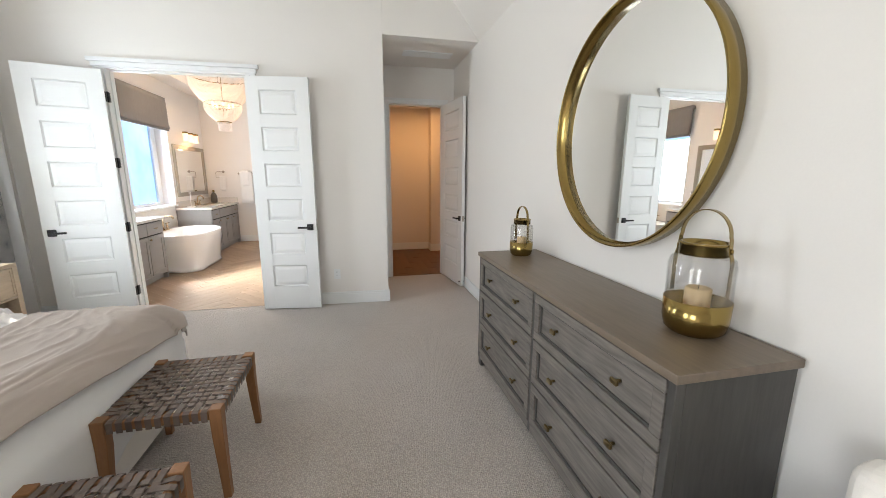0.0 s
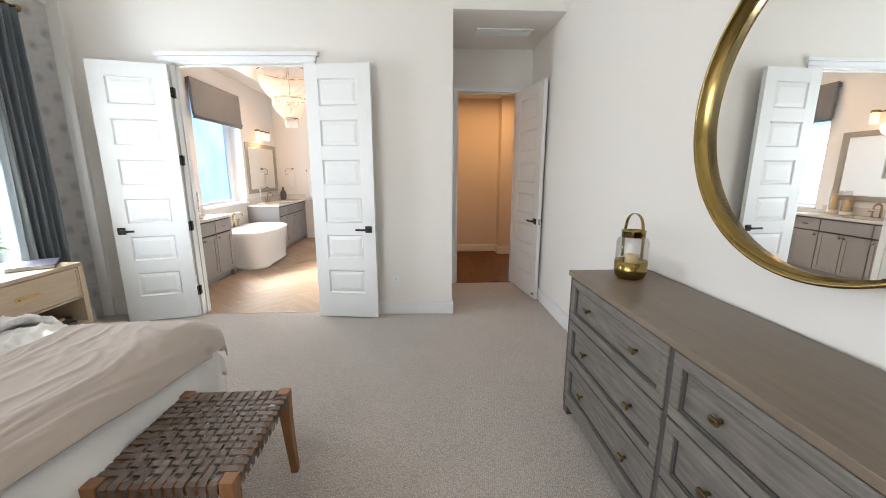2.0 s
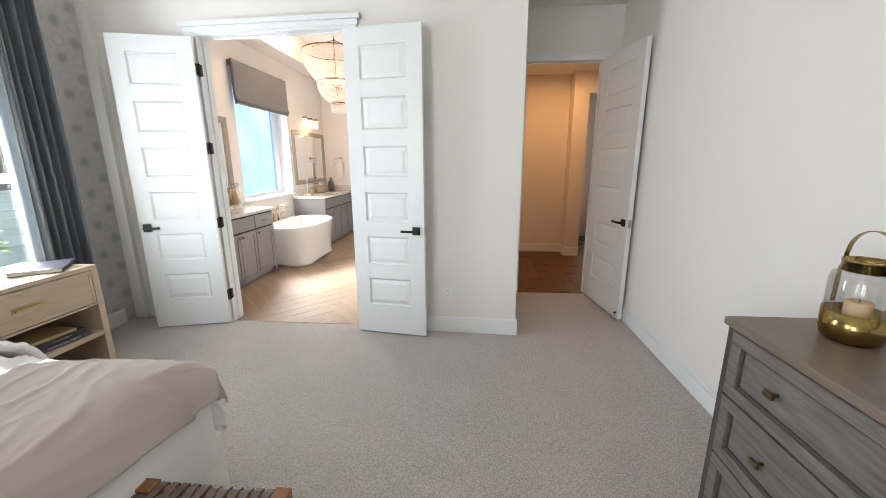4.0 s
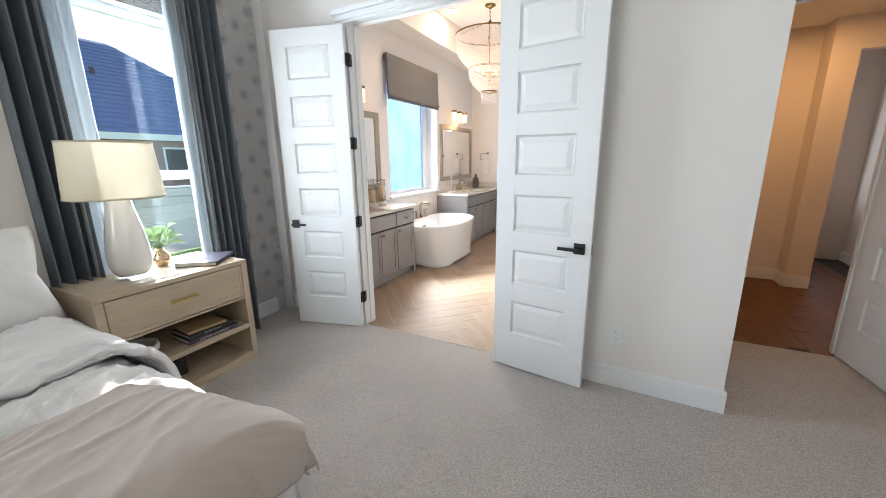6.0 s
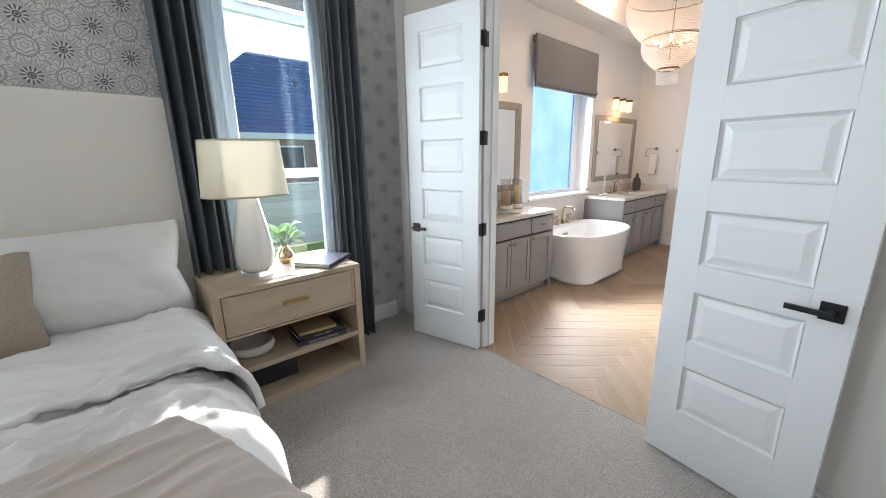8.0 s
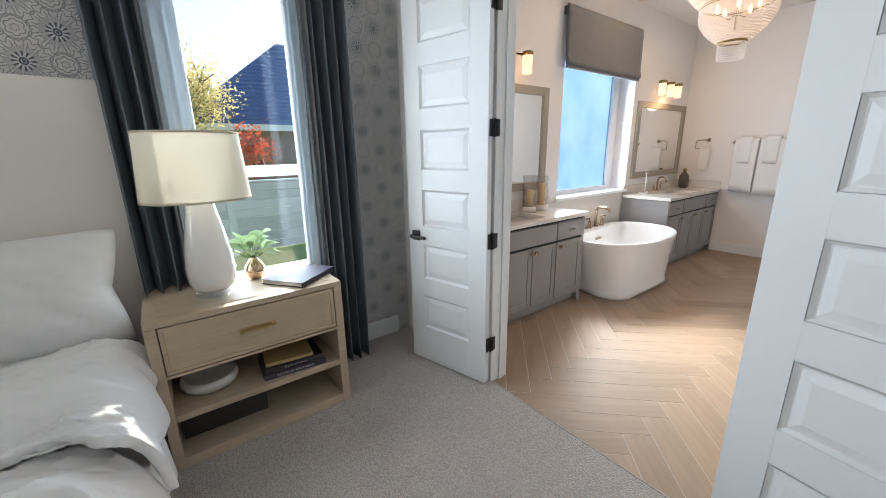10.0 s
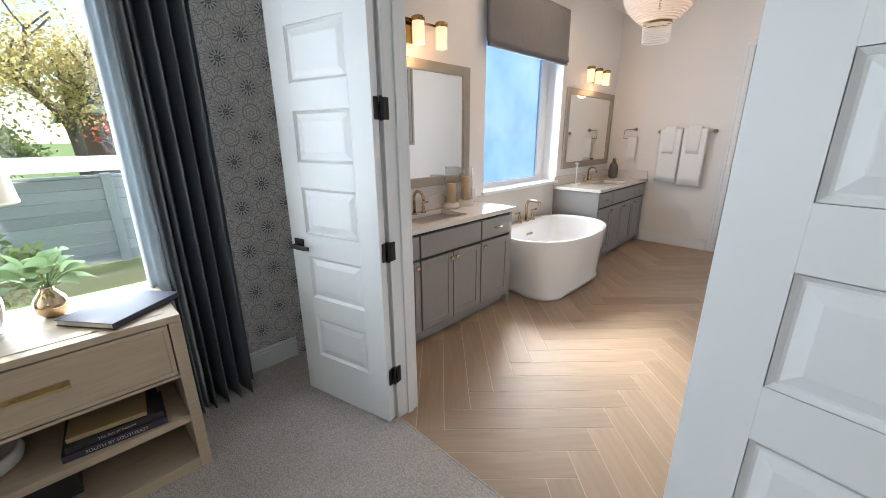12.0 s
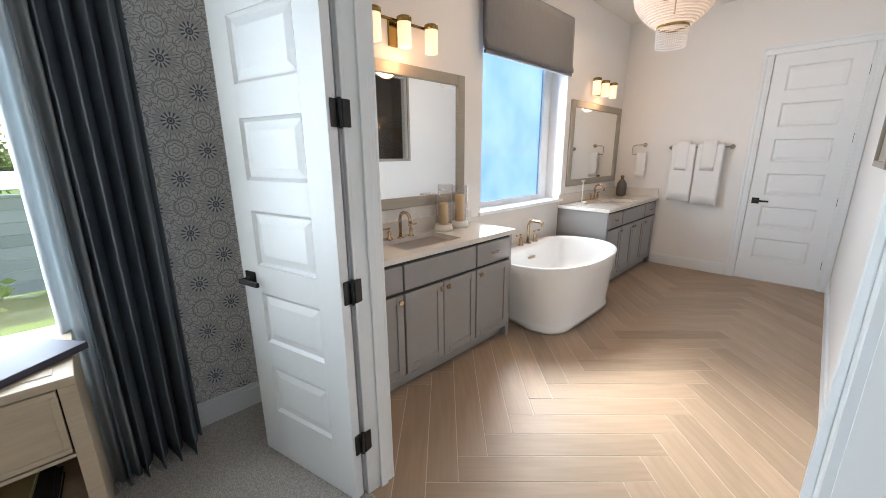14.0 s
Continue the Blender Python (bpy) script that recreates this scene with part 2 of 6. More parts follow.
WOODFLOOR = mat("red_brown_oak_boards", (0.12, 0.048, 0.015), 0.5, grain=0.6, scale=6, stretch=(9, 0.7, 1), random_tone=0.35, bump=0.05)
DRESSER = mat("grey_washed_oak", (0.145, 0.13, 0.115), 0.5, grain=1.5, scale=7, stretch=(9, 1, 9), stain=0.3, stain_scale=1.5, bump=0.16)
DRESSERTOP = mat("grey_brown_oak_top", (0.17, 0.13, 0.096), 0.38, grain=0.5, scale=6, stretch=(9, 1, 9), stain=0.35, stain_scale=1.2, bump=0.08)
# same oak, grain upright; shade of ends and mouldings put into the colour
DRESSERSHADE = mat("grey_oak_upright_shaded", (0.062, 0.058, 0.054), 0.5, grain=0.75, scale=7, stretch=(9, 9, 1), stain=0.3, stain_scale=1.5, bump=0.16)
OAK = mat("bleached_oak", (0.50, 0.40, 0.285), 0.5, grain=0.35, scale=8, stretch=(9, 1, 9), stain=0.2, bump=0.1)
BRASS = mat("brushed_brass", (0.30, 0.215, 0.075), 0.18, 1.0, grain=0.2, scale=60, stretch=(1, 1, 20), stain=0.15)
KNOB = mat("aged_brass_knob", (0.20, 0.15, 0.075), 0.3, 1.0, grain=0.15, scale=60)
CHAMPAGNE = mat("champagne_bronze", (0.52, 0.40, 0.27), 0.25, 1.0, grain=0.1, scale=40, stain=0.1)
NICKEL = mat("brushed_nickel", (0.42, 0.38, 0.33), 0.3, 1.0, grain=0.1, scale=40)
BLACK = mat("matt_black_metal", (0.012, 0.012, 0.013), 0.38, 0.3, grain=0.2, scale=50)
MIRROR = mat("mirror_glass", (0.9, 0.91, 0.9), 0.01, 1.0)
CABINET = mat("grey_cabinet_paint", (0.29, 0.275, 0.265), 0.42, grain=0.06, scale=50, bump=0.04, stain=0.05)
FRAME = mat("champagne_wood_frame", (0.36, 0.325, 0.27), 0.38, 0.35, grain=0.2, scale=12, stretch=(1, 1, 6), stain=0.1)
DARKGAP = mat("cabinet_shadow_gap", (0.05, 0.045, 0.04), 0.8, grain=0.1)
QUARTZ = mat("white_quartz", (0.72, 0.68, 0.62), 0.12, grain=0.05, scale=30, stain=0.09, stain_scale=5)
SPLASH = mat("pale_stone_splashback", (0.66, 0.62, 0.57), 0.25, grain=0.06, scale=14, stain=0.1, stain_scale=4)
ACRYLIC = mat("glossy_white_acrylic", (0.84, 0.83, 0.81), 0.09, stain=0.02)
CERAMIC = mat("pale_grey_glazed_ceramic", (0.80, 0.79, 0.765), 0.07, stain=0.05, coat=0.6)
LINEN = mat("white_cotton_bedding", (0.80, 0.79, 0.78), 0.85, grain=0.05, scale=300, bump=0.08, stain=0.03, sheen=0.2)
THROW = mat("taupe_linen_throw", (0.45, 0.385, 0.34), 0.9, grain=0.14, scale=350, bump=0.2, stain=0.08, sheen=0.3)
CREAM = mat("cream_upholstery", (0.84, 0.80, 0.74), 0.9, grain=0.08, scale=280, bump=0.15, stain=0.03, sheen=0.2)
KNIT = mat("oatmeal_boucle", (0.40, 0.34, 0.26), 0.95, grain=0.6, scale=110, bump=0.9, sheen=0.3)
CURTAIN = translucent_material("slate_blue_linen_curtain", (0.165, 0.19, 0.215), 0.1, 1.0, 70, (3, 3, 0.12))
# the same slate linen, its window light put into a paler colour
LITEDGE = translucent_material("slate_linen_window_lit", (0.46, 0.49, 0.505), 0.34, 0.7, 80, (3, 3, 0.1))
ROMAN = mat("charcoal_roman_shade", (0.115, 0.12, 0.13), 0.9, grain=0.3, scale=50, stretch=(1, 1, 0.2), bump=0.15, sheen=0.2)
SHADE = translucent_material("cream_lampshade_linen", (0.66, 0.60, 0.47), 0.26)
WALNUT = mat("oiled_teak", (0.25, 0.115, 0.045), 0.45, grain=0.5, scale=10, stretch=(8, 8, 1), stain=0.2, bump=0.08)
LEATHER = mat("brown_leather_strap", (0.125, 0.092, 0.075), 0.42, grain=0.35, scale=90, bump=0.2, random_tone=0.35)
GLASS = glass_material("clear_glass", (1, 1, 1), 0.93)
WINDOWGLASS = glass_material("window_glass", (0.98, 1.0, 1.0), 0.95)
FROST = frosted_material()
WAX = translucent_material("ivory_wax", (0.88, 0.68, 0.40), 0.3)
TOWEL = mat("white_terry_towel", (0.82, 0.81, 0.79), 0.95, grain=0.08, scale=500, bump=0.5, sheen=0.3)
OPAL = glow_material("lit_opal_glass", (1.0, 0.70, 0.45), 0.55)
BULB = glow_material("lit_bulb", (1.0, 0.66, 0.36), 3.5)
DOWNLIGHT = glow_material("lit_downlight_lens", (1.0, 0.75, 0.5), 8)
CRYSTAL = translucent_material("crystal_beads", (0.90, 0.86, 0.83), 0.5)
LEAF = translucent_material("green_leaf", (0.17, 0.24, 0.115), 0.35)
NAVY = mat("dark_plum_book_cloth", (0.05, 0.042, 0.062), 0.6, grain=0.12, scale=200, bump=0.08)
OCHRE = mat("tan_book_cloth", (0.40, 0.30, 0.14), 0.65, grain=0.1, scale=200, bump=0.08)
PAGES = mat("book_pages", (0.7, 0.66, 0.58), 0.9, grain=0.25, scale=60, stretch=(1, 1, 30))
CHARCOAL = mat("charcoal_lacquer", (0.03, 0.028, 0.027), 0.5, grain=0.1)
WHITESTONE = mat("chalk_white_stoneware", (0.7, 0.67, 0.62), 0.5, grain=0.08, scale=80)
GREYVASE = mat("ribbed_grey_bottle", (0.09, 0.083, 0.075), 0.35, grain=0.25, scale=40, stretch=(6, 6, 1))
LETTER = mat("silver_spine_lettering", (0.55, 0.52, 0.48), 0.5)
GRASS = mat("lawn_grass", (0.17, 0.27, 0.045), 0.9, grain=0.7, scale=60, bump=0.6, stain=0.4, stain_scale=0.8)
FENCE = mat("weathered_grey_boards", (0.52, 0.54, 0.60), 0.85, grain=0.4, scale=6, stretch=(6, 1, 14), random_tone=0.25, bump=0.1)
ROOF = mat("blue_grey_shingles", (0.085, 0.145, 0.31), 0.9, grain=0.5, scale=5, stretch=(1, 1, 8), bump=0.3, stain=0.2)
BRICK = mat("pale_red_brick", (0.30, 0.19, 0.15), 0.9, grain=0.4, scale=8, stretch=(1, 1, 3), bump=0.2, stain=0.2)
FOLIAGE = [translucent_material("yellow_foliage", (0.78, 0.66, 0.30), 0.75), translucent_material("olive_foliage", (0.50, 0.50, 0.26), 0.6),
           translucent_material("red_foliage", (0.65, 0.14, 0.07), 0.6), translucent_material("hedge_foliage", (0.22, 0.28, 0.10), 0.5)]
BARK = mat("grey_bark", (0.25, 0.20, 0.16), 0.9, grain=0.5, scale=20, bump=0.5)
PULL = mat("satin_brass_pull", (0.55, 0.42, 0.21), 0.38, 1.0, grain=0.15, scale=50)
SHOWERSTONE = mat("grey_shower_stone", (0.07, 0.064, 0.058), 0.35, grain=0.25, scale=9, stain=0.2)
PINK = mat("rose_gold_lustre_glass", (0.62, 0.45, 0.30), 0.12, 0.75, stain=0.1)

# ---- helpers for meshes ----


def box(bm, x0, x1, y0, y1, z0, z1, bevel=0.0, segments=2):
    m = Matrix.Translation(((x0 + x1) / 2, (y0 + y1) / 2, (z0 + z1) / 2)) @ Matrix.Diagonal((abs(x1 - x0), abs(y1 - y0), abs(z1 - z0), 1))
    r = bmesh.ops.create_cube(bm, size=1, matrix=m)
    if bevel:
        edges = list({e for v in r["verts"] for e in v.link_edges})
        bmesh.ops.bevel(bm, geom=edges, offset=bevel, segments=segments, affect="EDGES", profile=0.6)
    return bm


def cube(*a, bevel=0.0, segments=2):
    return box(bmesh.new(), *a, bevel=bevel, segments=segments)


def lathe(profile, sides=32, close=False):
    """A solid of revolution round z from (radius, height) pairs."""
    bm = bmesh.new()
    rings = []
    for r, z in profile:
        if r < 1e-5:
            rings.append([bm.verts.new((0, 0, z))])
        else:
            rings.append([bm.verts.new((r * math.cos(2 * math.pi * i / sides), r * math.sin(2 * math.pi * i / sides), z)) for i in range(sides)])
    pairs = list(zip(rings, rings[1:])) + ([(rings[-1], rings[0])] if close else [])
    for a, c in pairs:
        for i in range(sides):
            j = (i + 1) % sides
            if len(a) == 1 and len(c) == 1:
                continue
            if len(a) == 1:
                bm.faces.new((a[0], c[i], c[j]))
            elif len(c) == 1:
                bm.faces.new((a[i], a[j], c[0]))
            else:
                bm.faces.new((a[i], a[j], c[j], c[i]))
    bmesh.ops.recalc_face_normals(bm, faces=bm.faces)
    for f in bm.faces:
        f.smooth = True
    return bm


def tube(points, radius, sides=10, bm=None):
    """A round bar through the points, capped at both ends."""
    bm = bm or bmesh.new()
    pts = [Vector(p) for p in points]
    rings, up = [], Vector((0.31, 0.17, 0.93)).normalized()
    for i, p in enumerate(pts):
        d = (pts[min(i + 1, len(pts) - 1)] - pts[max(i - 1, 0)]).normalized()
        a = d.cross(up).normalized()
        c = d.cross(a).normalized()
        rings.append([bm.verts.new(p + radius * (math.cos(2 * math.pi * k / sides) * a + math.sin(2 * math.pi * k / sides) * c)) for k in range(sides)])
    for a, c in zip(rings, rings[1:]):
        for i in range(sides):
            f = bm.faces.new((a[i], a[(i + 1) % sides], c[(i + 1) % sides], c[i]))
            f.smooth = True
    bm.faces.new(rings[0][::-1])
    bm.faces.new(rings[-1])
    bmesh.ops.recalc_face_normals(bm, faces=bm.faces)
    return bm


def move(bm, m):
    bm.transform(m)
    return bm


def mesh_of(bm, name, material):
    me = bpy.data.meshes.new(name)
    bm.to_mesh(me)
    bm.free()
    me.materials.append(material)
    return me


def part(name, bm, material, parent, label=""):
    ob = new(name, mesh_of(bm, name, material))
    ob.parent = parent
    return tagged(ob, label)


def thing(name, label, category, m=Matrix(), group="", kind=""):
    ob = new(name)
    ob.empty_display_size = 0.1
    ob.matrix_world = m
    return tagged(ob, label, category, group, kind)


def solid(name, bm, material, label, category, kind="", group="", m=Matrix()):
    ob = new(name, mesh_of(bm, name, material))
    ob.matrix_world = m
    return tagged(ob, label, category, group, kind)


def smooth(ob):
    for p in ob.data.polygons:
        p.use_smooth = True
    return ob


def structure(name, boxes, material, label, category="wall"):
    bm = bmesh.new()
    for b in boxes:
        box(bm, *b)
    return solid(name, bm, material, label, category, "structure")


# ---- the shell ----
LX, RX, DY, DY2 = -3.735, 0.985, 6.465, 6.575   # bedroom's window wall, dresser wall, the wall with the double doors
OL, OR, OH = -2.715, -1.462, 2.475               # the double doorway
BX, BR, BY = -3.63, -1.31, 11.385                # bathroom's window wall, opposite wall, end wall
REAR = -1.4
SKEW = Matrix.Translation((-0.08, DY, 0)) @ pose(0, 0, 0, 0, 0, -2.4) @ Matrix.Translation((0.08, -DY, 0))   # the door wall runs a little askew

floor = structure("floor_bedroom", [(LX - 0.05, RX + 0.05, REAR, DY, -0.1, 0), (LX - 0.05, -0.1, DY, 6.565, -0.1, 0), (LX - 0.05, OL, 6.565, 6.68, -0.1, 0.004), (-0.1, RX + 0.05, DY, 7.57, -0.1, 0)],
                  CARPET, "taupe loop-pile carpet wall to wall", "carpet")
structure("subfloor_bathroom", [(BX - 0.1, BR + 0.1, 6.569, BY + 0.1, -0.1, -0.0012)], GROUT, "pale grout bed under wood-look tiles", "floor")
# the two openings below y = 2.6 are unseen, added for the fill lamps
structure("wall_bedroom_window", [(LX - 0.2, LX, REAR, -1.1, 0, 3.9), (LX - 0.2, LX, 0.9, 1.58, 0, 3.9), (LX - 0.2, LX, 2.6, 4.98, 0, 3.9), (LX - 0.2, LX, 6.0, DY2 + 0.15, 0, 3.9)]
          + [(LX - 0.2, LX, a, b, c, d) for a, b in ((-1.1, 0.9), (1.58, 2.6), (4.98, 6.0)) for c, d in ((0, 0.62), (2.47, 3.9))],
          PAPER, "wall papered with slate star flowers on pale ground")
structure("wall_doors", [(LX - 0.1, OL - 0.02, DY, DY2, 0, 3.9), (OL - 0.02, OR + 0.02, DY, DY2, OH + 0.02, 3.9), (OR + 0.02, -0.08, DY, DY2, 0, 3.9)],
          PAINT, "warm white painted wall around white double doors").matrix_world = SKEW
structure("wall_recess_header", [(-0.079, RX, DY, DY2, 2.945, 3.9)], PAINT, "warm white wall above the entry recess")
structure("wall_dresser", [(RX, RX + 0.15, REAR, 7.62, 0, 3.9)], PAINT, "warm white painted wall behind the dresser")
structure("wall_rear", [(LX - 0.2, RX + 0.15, REAR - 0.15, REAR, 0, 3.9)], PAINT, "plain warm white rear wall")


def prism(points, y0, y1):
    bm = bmesh.new()
    a, c = [bm.verts.new((x, y0, z)) for x, z in points], [bm.verts.new((x, y1, z)) for x, z in points]
    bm.faces.new(a)
    bm.faces.new(c[::-1])
    for i in range(len(a)):
        j = (i + 1) % len(a)
        bm.faces.new((a[j], a[i], c[i], c[j]))
    bmesh.ops.recalc_face_normals(bm, faces=bm.faces)
    return bm


solid("ceiling_bedroom", prism([(RX, 2.955), (0.42, 3.67), (-3.15, 3.67), (LX, 2.955), (LX - 0.1, 3.95), (RX + 0.1, 3.95)], REAR, DY + 0.18), CEIL,
      "white ceiling with sloping sides", "ceiling", "structure")
# entry recess and hall
structure("wall_recess", [(-0.2, -0.08, DY2, 7.57, 0, 2.945)], PAINT, "warm white side wall of the entry recess")
structure("wall_recess_end", [(-0.08, 0.045, 7.57, 7.69, 0, 2.945), (0.835, RX, 7.57, 7.69, 0, 2.945), (0.045, 0.835, 7.57, 7.69, 2.475, 2.945)], PAINT,
          "warm white wall around the hall door")
structure("ceiling_recess", [(-0.08, RX, DY2, 7.57, 2.945, 3.05), ], CEIL, "white flat ceiling over the entry recess", "ceiling")
structure("wall_hall", [(-0.08, 1.0, 9.66, 9.8, 0, 2.9), (1.0, 1.22, 9.4, 9.8, 0, 2.9), (1.22, 2.1, 9.4, 9.52, 2.45, 2.9), (2.1, 2.2, 7.69, 11.2, 0, 2.9), (-0.2, -0.08, 7.69, 9.8, 0, 2.9),
                         (RX, 2.2, 7.62, 7.69, 0, 2.9), (1.0, 2.2, 11.1, 11.2, 0, 2.9), (1.0, 1.22, 9.8, 11.2, 0, 2.9)],
          HALLPAINT, "warm lit hall wall with a cased passage")
structure("ceiling_hall", [(-0.2, 2.2, 7.69, 11.2, 2.76, 2.9)], CEIL, "white hall ceiling in warm light", "ceiling")
structure("subfloor_hall", [(-0.2, 2.2, 7.57, 11.2, -0.1, -0.006)], DARKGAP, "dark joints under the hall boards", "floor")
# bathroom
structure("wall_bath_window", [(BX - 0.26, BX, DY2, 8.41, 0, 3.7), (BX - 0.26, BX, 9.83, BY + 0.1, 0, 3.7), (BX - 0.26, BX, 8.41, 9.83, 0, 0.955), (BX - 0.26, BX, 8.41, 9.83, 2.62, 3.7)],
          PAINT, "warm white bathroom wall with a deep window")
structure("wall_bath_end", [(BX, -2.13, BY, BY + 0.12, 0, 3.7), (-1.39, BR + 0.12, BY, BY + 0.12, 0, 3.7), (-2.13, -1.39, BY, BY + 0.12, 2.46, 3.7)], PAINT, "warm white end wall of the bathroom")
structure("wall_bath_side", [(BR, BR + 0.12, DY2 - 0.05, 8.80, 0, 3.7), (BR, BR + 0.12, 9.50, BY + 0.12, 0, 3.7), (BR, BR + 0.12, 8.80, 9.50, 0, 1.40), (BR, BR + 0.12, 8.80, 9.50, 2.5, 3.7)], PAINT,
          "warm white side wall with a framed shower window")
structure("wall_shower", [(BR + 0.12, -0.21, 8.4, 8.5, 0, 2.9), (BR + 0.12, -0.21, 10.0, 10.1, 0, 2.9), (-0.31, -0.21, 8.5, 10.0, 0, 2.9)], SHOWERSTONE, "grey stone shower walls behind glass")
structure("ceiling_shower", [(BR + 0.12, -0.21, 8.4, 10.1, 2.9, 3.0)], CEIL, "white shower ceiling", "ceiling")
structure("floor_shower", [(BR + 0.12, -0.21, 8.4, 10.1, -0.1, 0.0)], SPLASH, "pale stone shower floor", "floor")
sh = thing("shower_head", "brass shower head and valve on the stone wall", "shower head", pose(-0.31, 9.28, 1.95))
part("arm", tube([(0, 0, 0.12), (-0.2, 0, 0.14), (-0.24, 0, 0.10)], 0.011, 10), CHAMPAGNE, sh)
part("rose", move(lathe([(0, 0), (0.03, 0), (0.085, -0.03), (0.085, -0.042), (0, -0.042)], 24), pose(-0.24, 0, 0.10)), CHAMPAGNE, sh)
part("valve", cube(-0.02, 0, -0.22, -0.12, 0.0, 0.1, bevel=0.006), CHAMPAGNE, sh)


def tray_ceiling():
    """A flat border round a tray with sloping sides."""
    bm = bmesh.new()
    zb, zt = 3.06, 3.37
    o = [(BX, DY2), (BR, DY2), (BR, BY), (BX, BY)]
    i0 = [(BX + 0.34, DY2 + 0.4), (BR - 0.34, DY2 + 0.4), (BR - 0.34, BY - 0.4), (BX + 0.34, BY - 0.4)]
    i1 = [(x + (0.12 if x < -2.5 else -0.12), y + (0.12 if y < 9 else -0.12)) for x, y in i0]
    rings = [[bm.verts.new((x, y, z)) for x, y in ring] for ring, z in ((o, zb), (i0, zb), (i1, zt))]
    for a, c in zip(rings, rings[1:]):
        for k in range(4):
            bm.faces.new((a[k], c[k], c[(k + 1) % 4], a[(k + 1) % 4]))
    bm.faces.new(rings[2][::-1])
    back = [bm.verts.new((x, y, 3.75)) for x, y in o]
    bm.faces.new(back)
    for k in range(4):
        bm.faces.new((rings[0][k], rings[0][(k + 1) % 4], back[(k + 1) % 4], back[k]))
    bmesh.ops.recalc_face_normals(bm, faces=bm.faces)
    return bm


solid("ceiling_bathroom", tray_ceiling(), CEIL, "white tray ceiling in warm lamplight", "ceiling", "structure")


def baseboard(name, runs, label="white baseboard with a stepped top"):
    """runs: (x0, y0, x1, y1, side): side is the unit way out of the wall, 'x+', 'x-', 'y+' or 'y-'."""
    bm = bmesh.new()
    for x0, y0, x1, y1, side in runs:
        sx, sy = {"x+": (1, 0), "x-": (-1, 0), "y+": (0, 1), "y-": (0, -1)}[side]
        for z0, z1, d, b in ((0.0, 0.115, 0.016, 0.0015), (0.1151, 0.133, 0.0125, 0.002), (0.1331, 0.14, 0.008, 0.001)):
            box(bm, min(x0, x1, x0 + sx * d), max(x0, x1, x0 + sx * d), min(y0, y1, y0 + sy * d), max(y0, y1, y0 + sy * d), z0, z1, b, 1)
    return solid(name, bm, TRIM, label, "baseboard", "structure")


baseboard("baseboard_bedroom", [(LX, REAR, LX, DY, "x+"), (-0.08, DY, -0.08, 7.57, "x+"), (RX, REAR, RX, 7.57, "x-"),
                                (LX, REAR, RX, REAR, "y+")])
baseboard("baseboard_door_wall", [(LX, DY, OL - 0.1, DY, "y-"), (OR + 0.1, DY, -0.064, DY, "y-")]).matrix_world = SKEW
baseboard("baseboard_bathroom", [(-3.04, BY, -2.22, BY, "y-"), (BR, DY2, BR, BY, "x-"), (BX, 8.25, BX, 9.75, "x+")])
baseboard("baseboard_hall", [(-0.08, 9.66, 1.0, 9.66, "y-"), (1.0, 9.4, 1.0, 9.66, "x-"), (1.0, 9.4, 1.22, 9.4, "y-"), (2.1, 7.69, 2.1, 11.1, "x-")])


def casing(name, x0, x1, h, face, out, width=0.085, cap=True, head=0.0):
    """Moulded trim round a doorway in a wall along x; face: the wall's face, out: -1 or 1."""
    root = thing(name, "white moulded door casing" + (" with a projecting cap" if cap else ""), "trim", kind="structure")
    for side, a, b in (("left", x0 - width, x0), ("right", x1, x1 + width)):
        bm = bmesh.new()
        inner = 1 if side == "left" else -1
        box(bm, a, b, min(face, face + out * 0.014), max(face, face + out * 0.014), 0, h, 0.002, 1)
        o = a if side == "left" else b
        box(bm, min(o, o + inner * 0.03), max(o, o + inner * 0.03), min(face, face + out * 0.024), max(face, face + out * 0.024), 0, h, 0.005, 2)
        box(bm, min(o + inner * 0.055, o + inner * 0.072), max(o + inner * 0.055, o + inner * 0.072), min(face, face + out * 0.019), max(face, face + out * 0.019), 0, h, 0.003, 1)
        part("side_casing", bm, TRIM, root)
    head = head or width
    bm = bmesh.new()
    box(bm, x0 - width, x1 + width, min(face, face + out * 0.016), max(face, face + out * 0.016), h + 0.0005, h + head, 0.002, 1)
    if cap:
        box(bm, x0 - width - 0.012, x1 + width + 0.012, min(face, face + out * 0.028), max(face, face + out * 0.028), h + head - 0.028, h + head + 0.014, 0.006, 2)
        box(bm, x0 - width - 0.034, x1 + width + 0.034, min(face, face + out * 0.045), max(face, face + out * 0.045), h + head + 0.0145, h + head + 0.05, 0.004, 2)
    else:
        box(bm, x0 - width, x1 + width, min(face, face + out * 0.024), max(face, face + out * 0.024), h + head - 0.03, h + head, 0.005, 2)
    part("head_casing", bm, TRIM, root)
    return root


def jamb(name, x0, x1, h, y0, y1):
    root = thing(name, "white painted door jamb with stop", "jamb", kind="structure")
    for a, b, s in ((x0 - 0.02, x0, 1), (x1, x1 + 0.02, -1)):
        bm = cube(a, b, y0, y1, 0, h + 0.02)
        e = b if s > 0 else a
        box(bm, min(e, e + s * 0.012), max(e, e + s * 0.012), y0 + 0.05, y0 + 0.085, 0, h, 0.002, 1)
        part("jamb_side", bm, TRIM, root)
    bm = cube(x0 + 0.0005, x1 - 0.0005, y0, y1, h, h + 0.02)
    box(bm, x0 + 0.0125, x1 - 0.0125, y0 + 0.05, y0 + 0.085, h - 0.012, h, 0.002, 1)
    part("jamb_head", bm, TRIM, root)
    return root


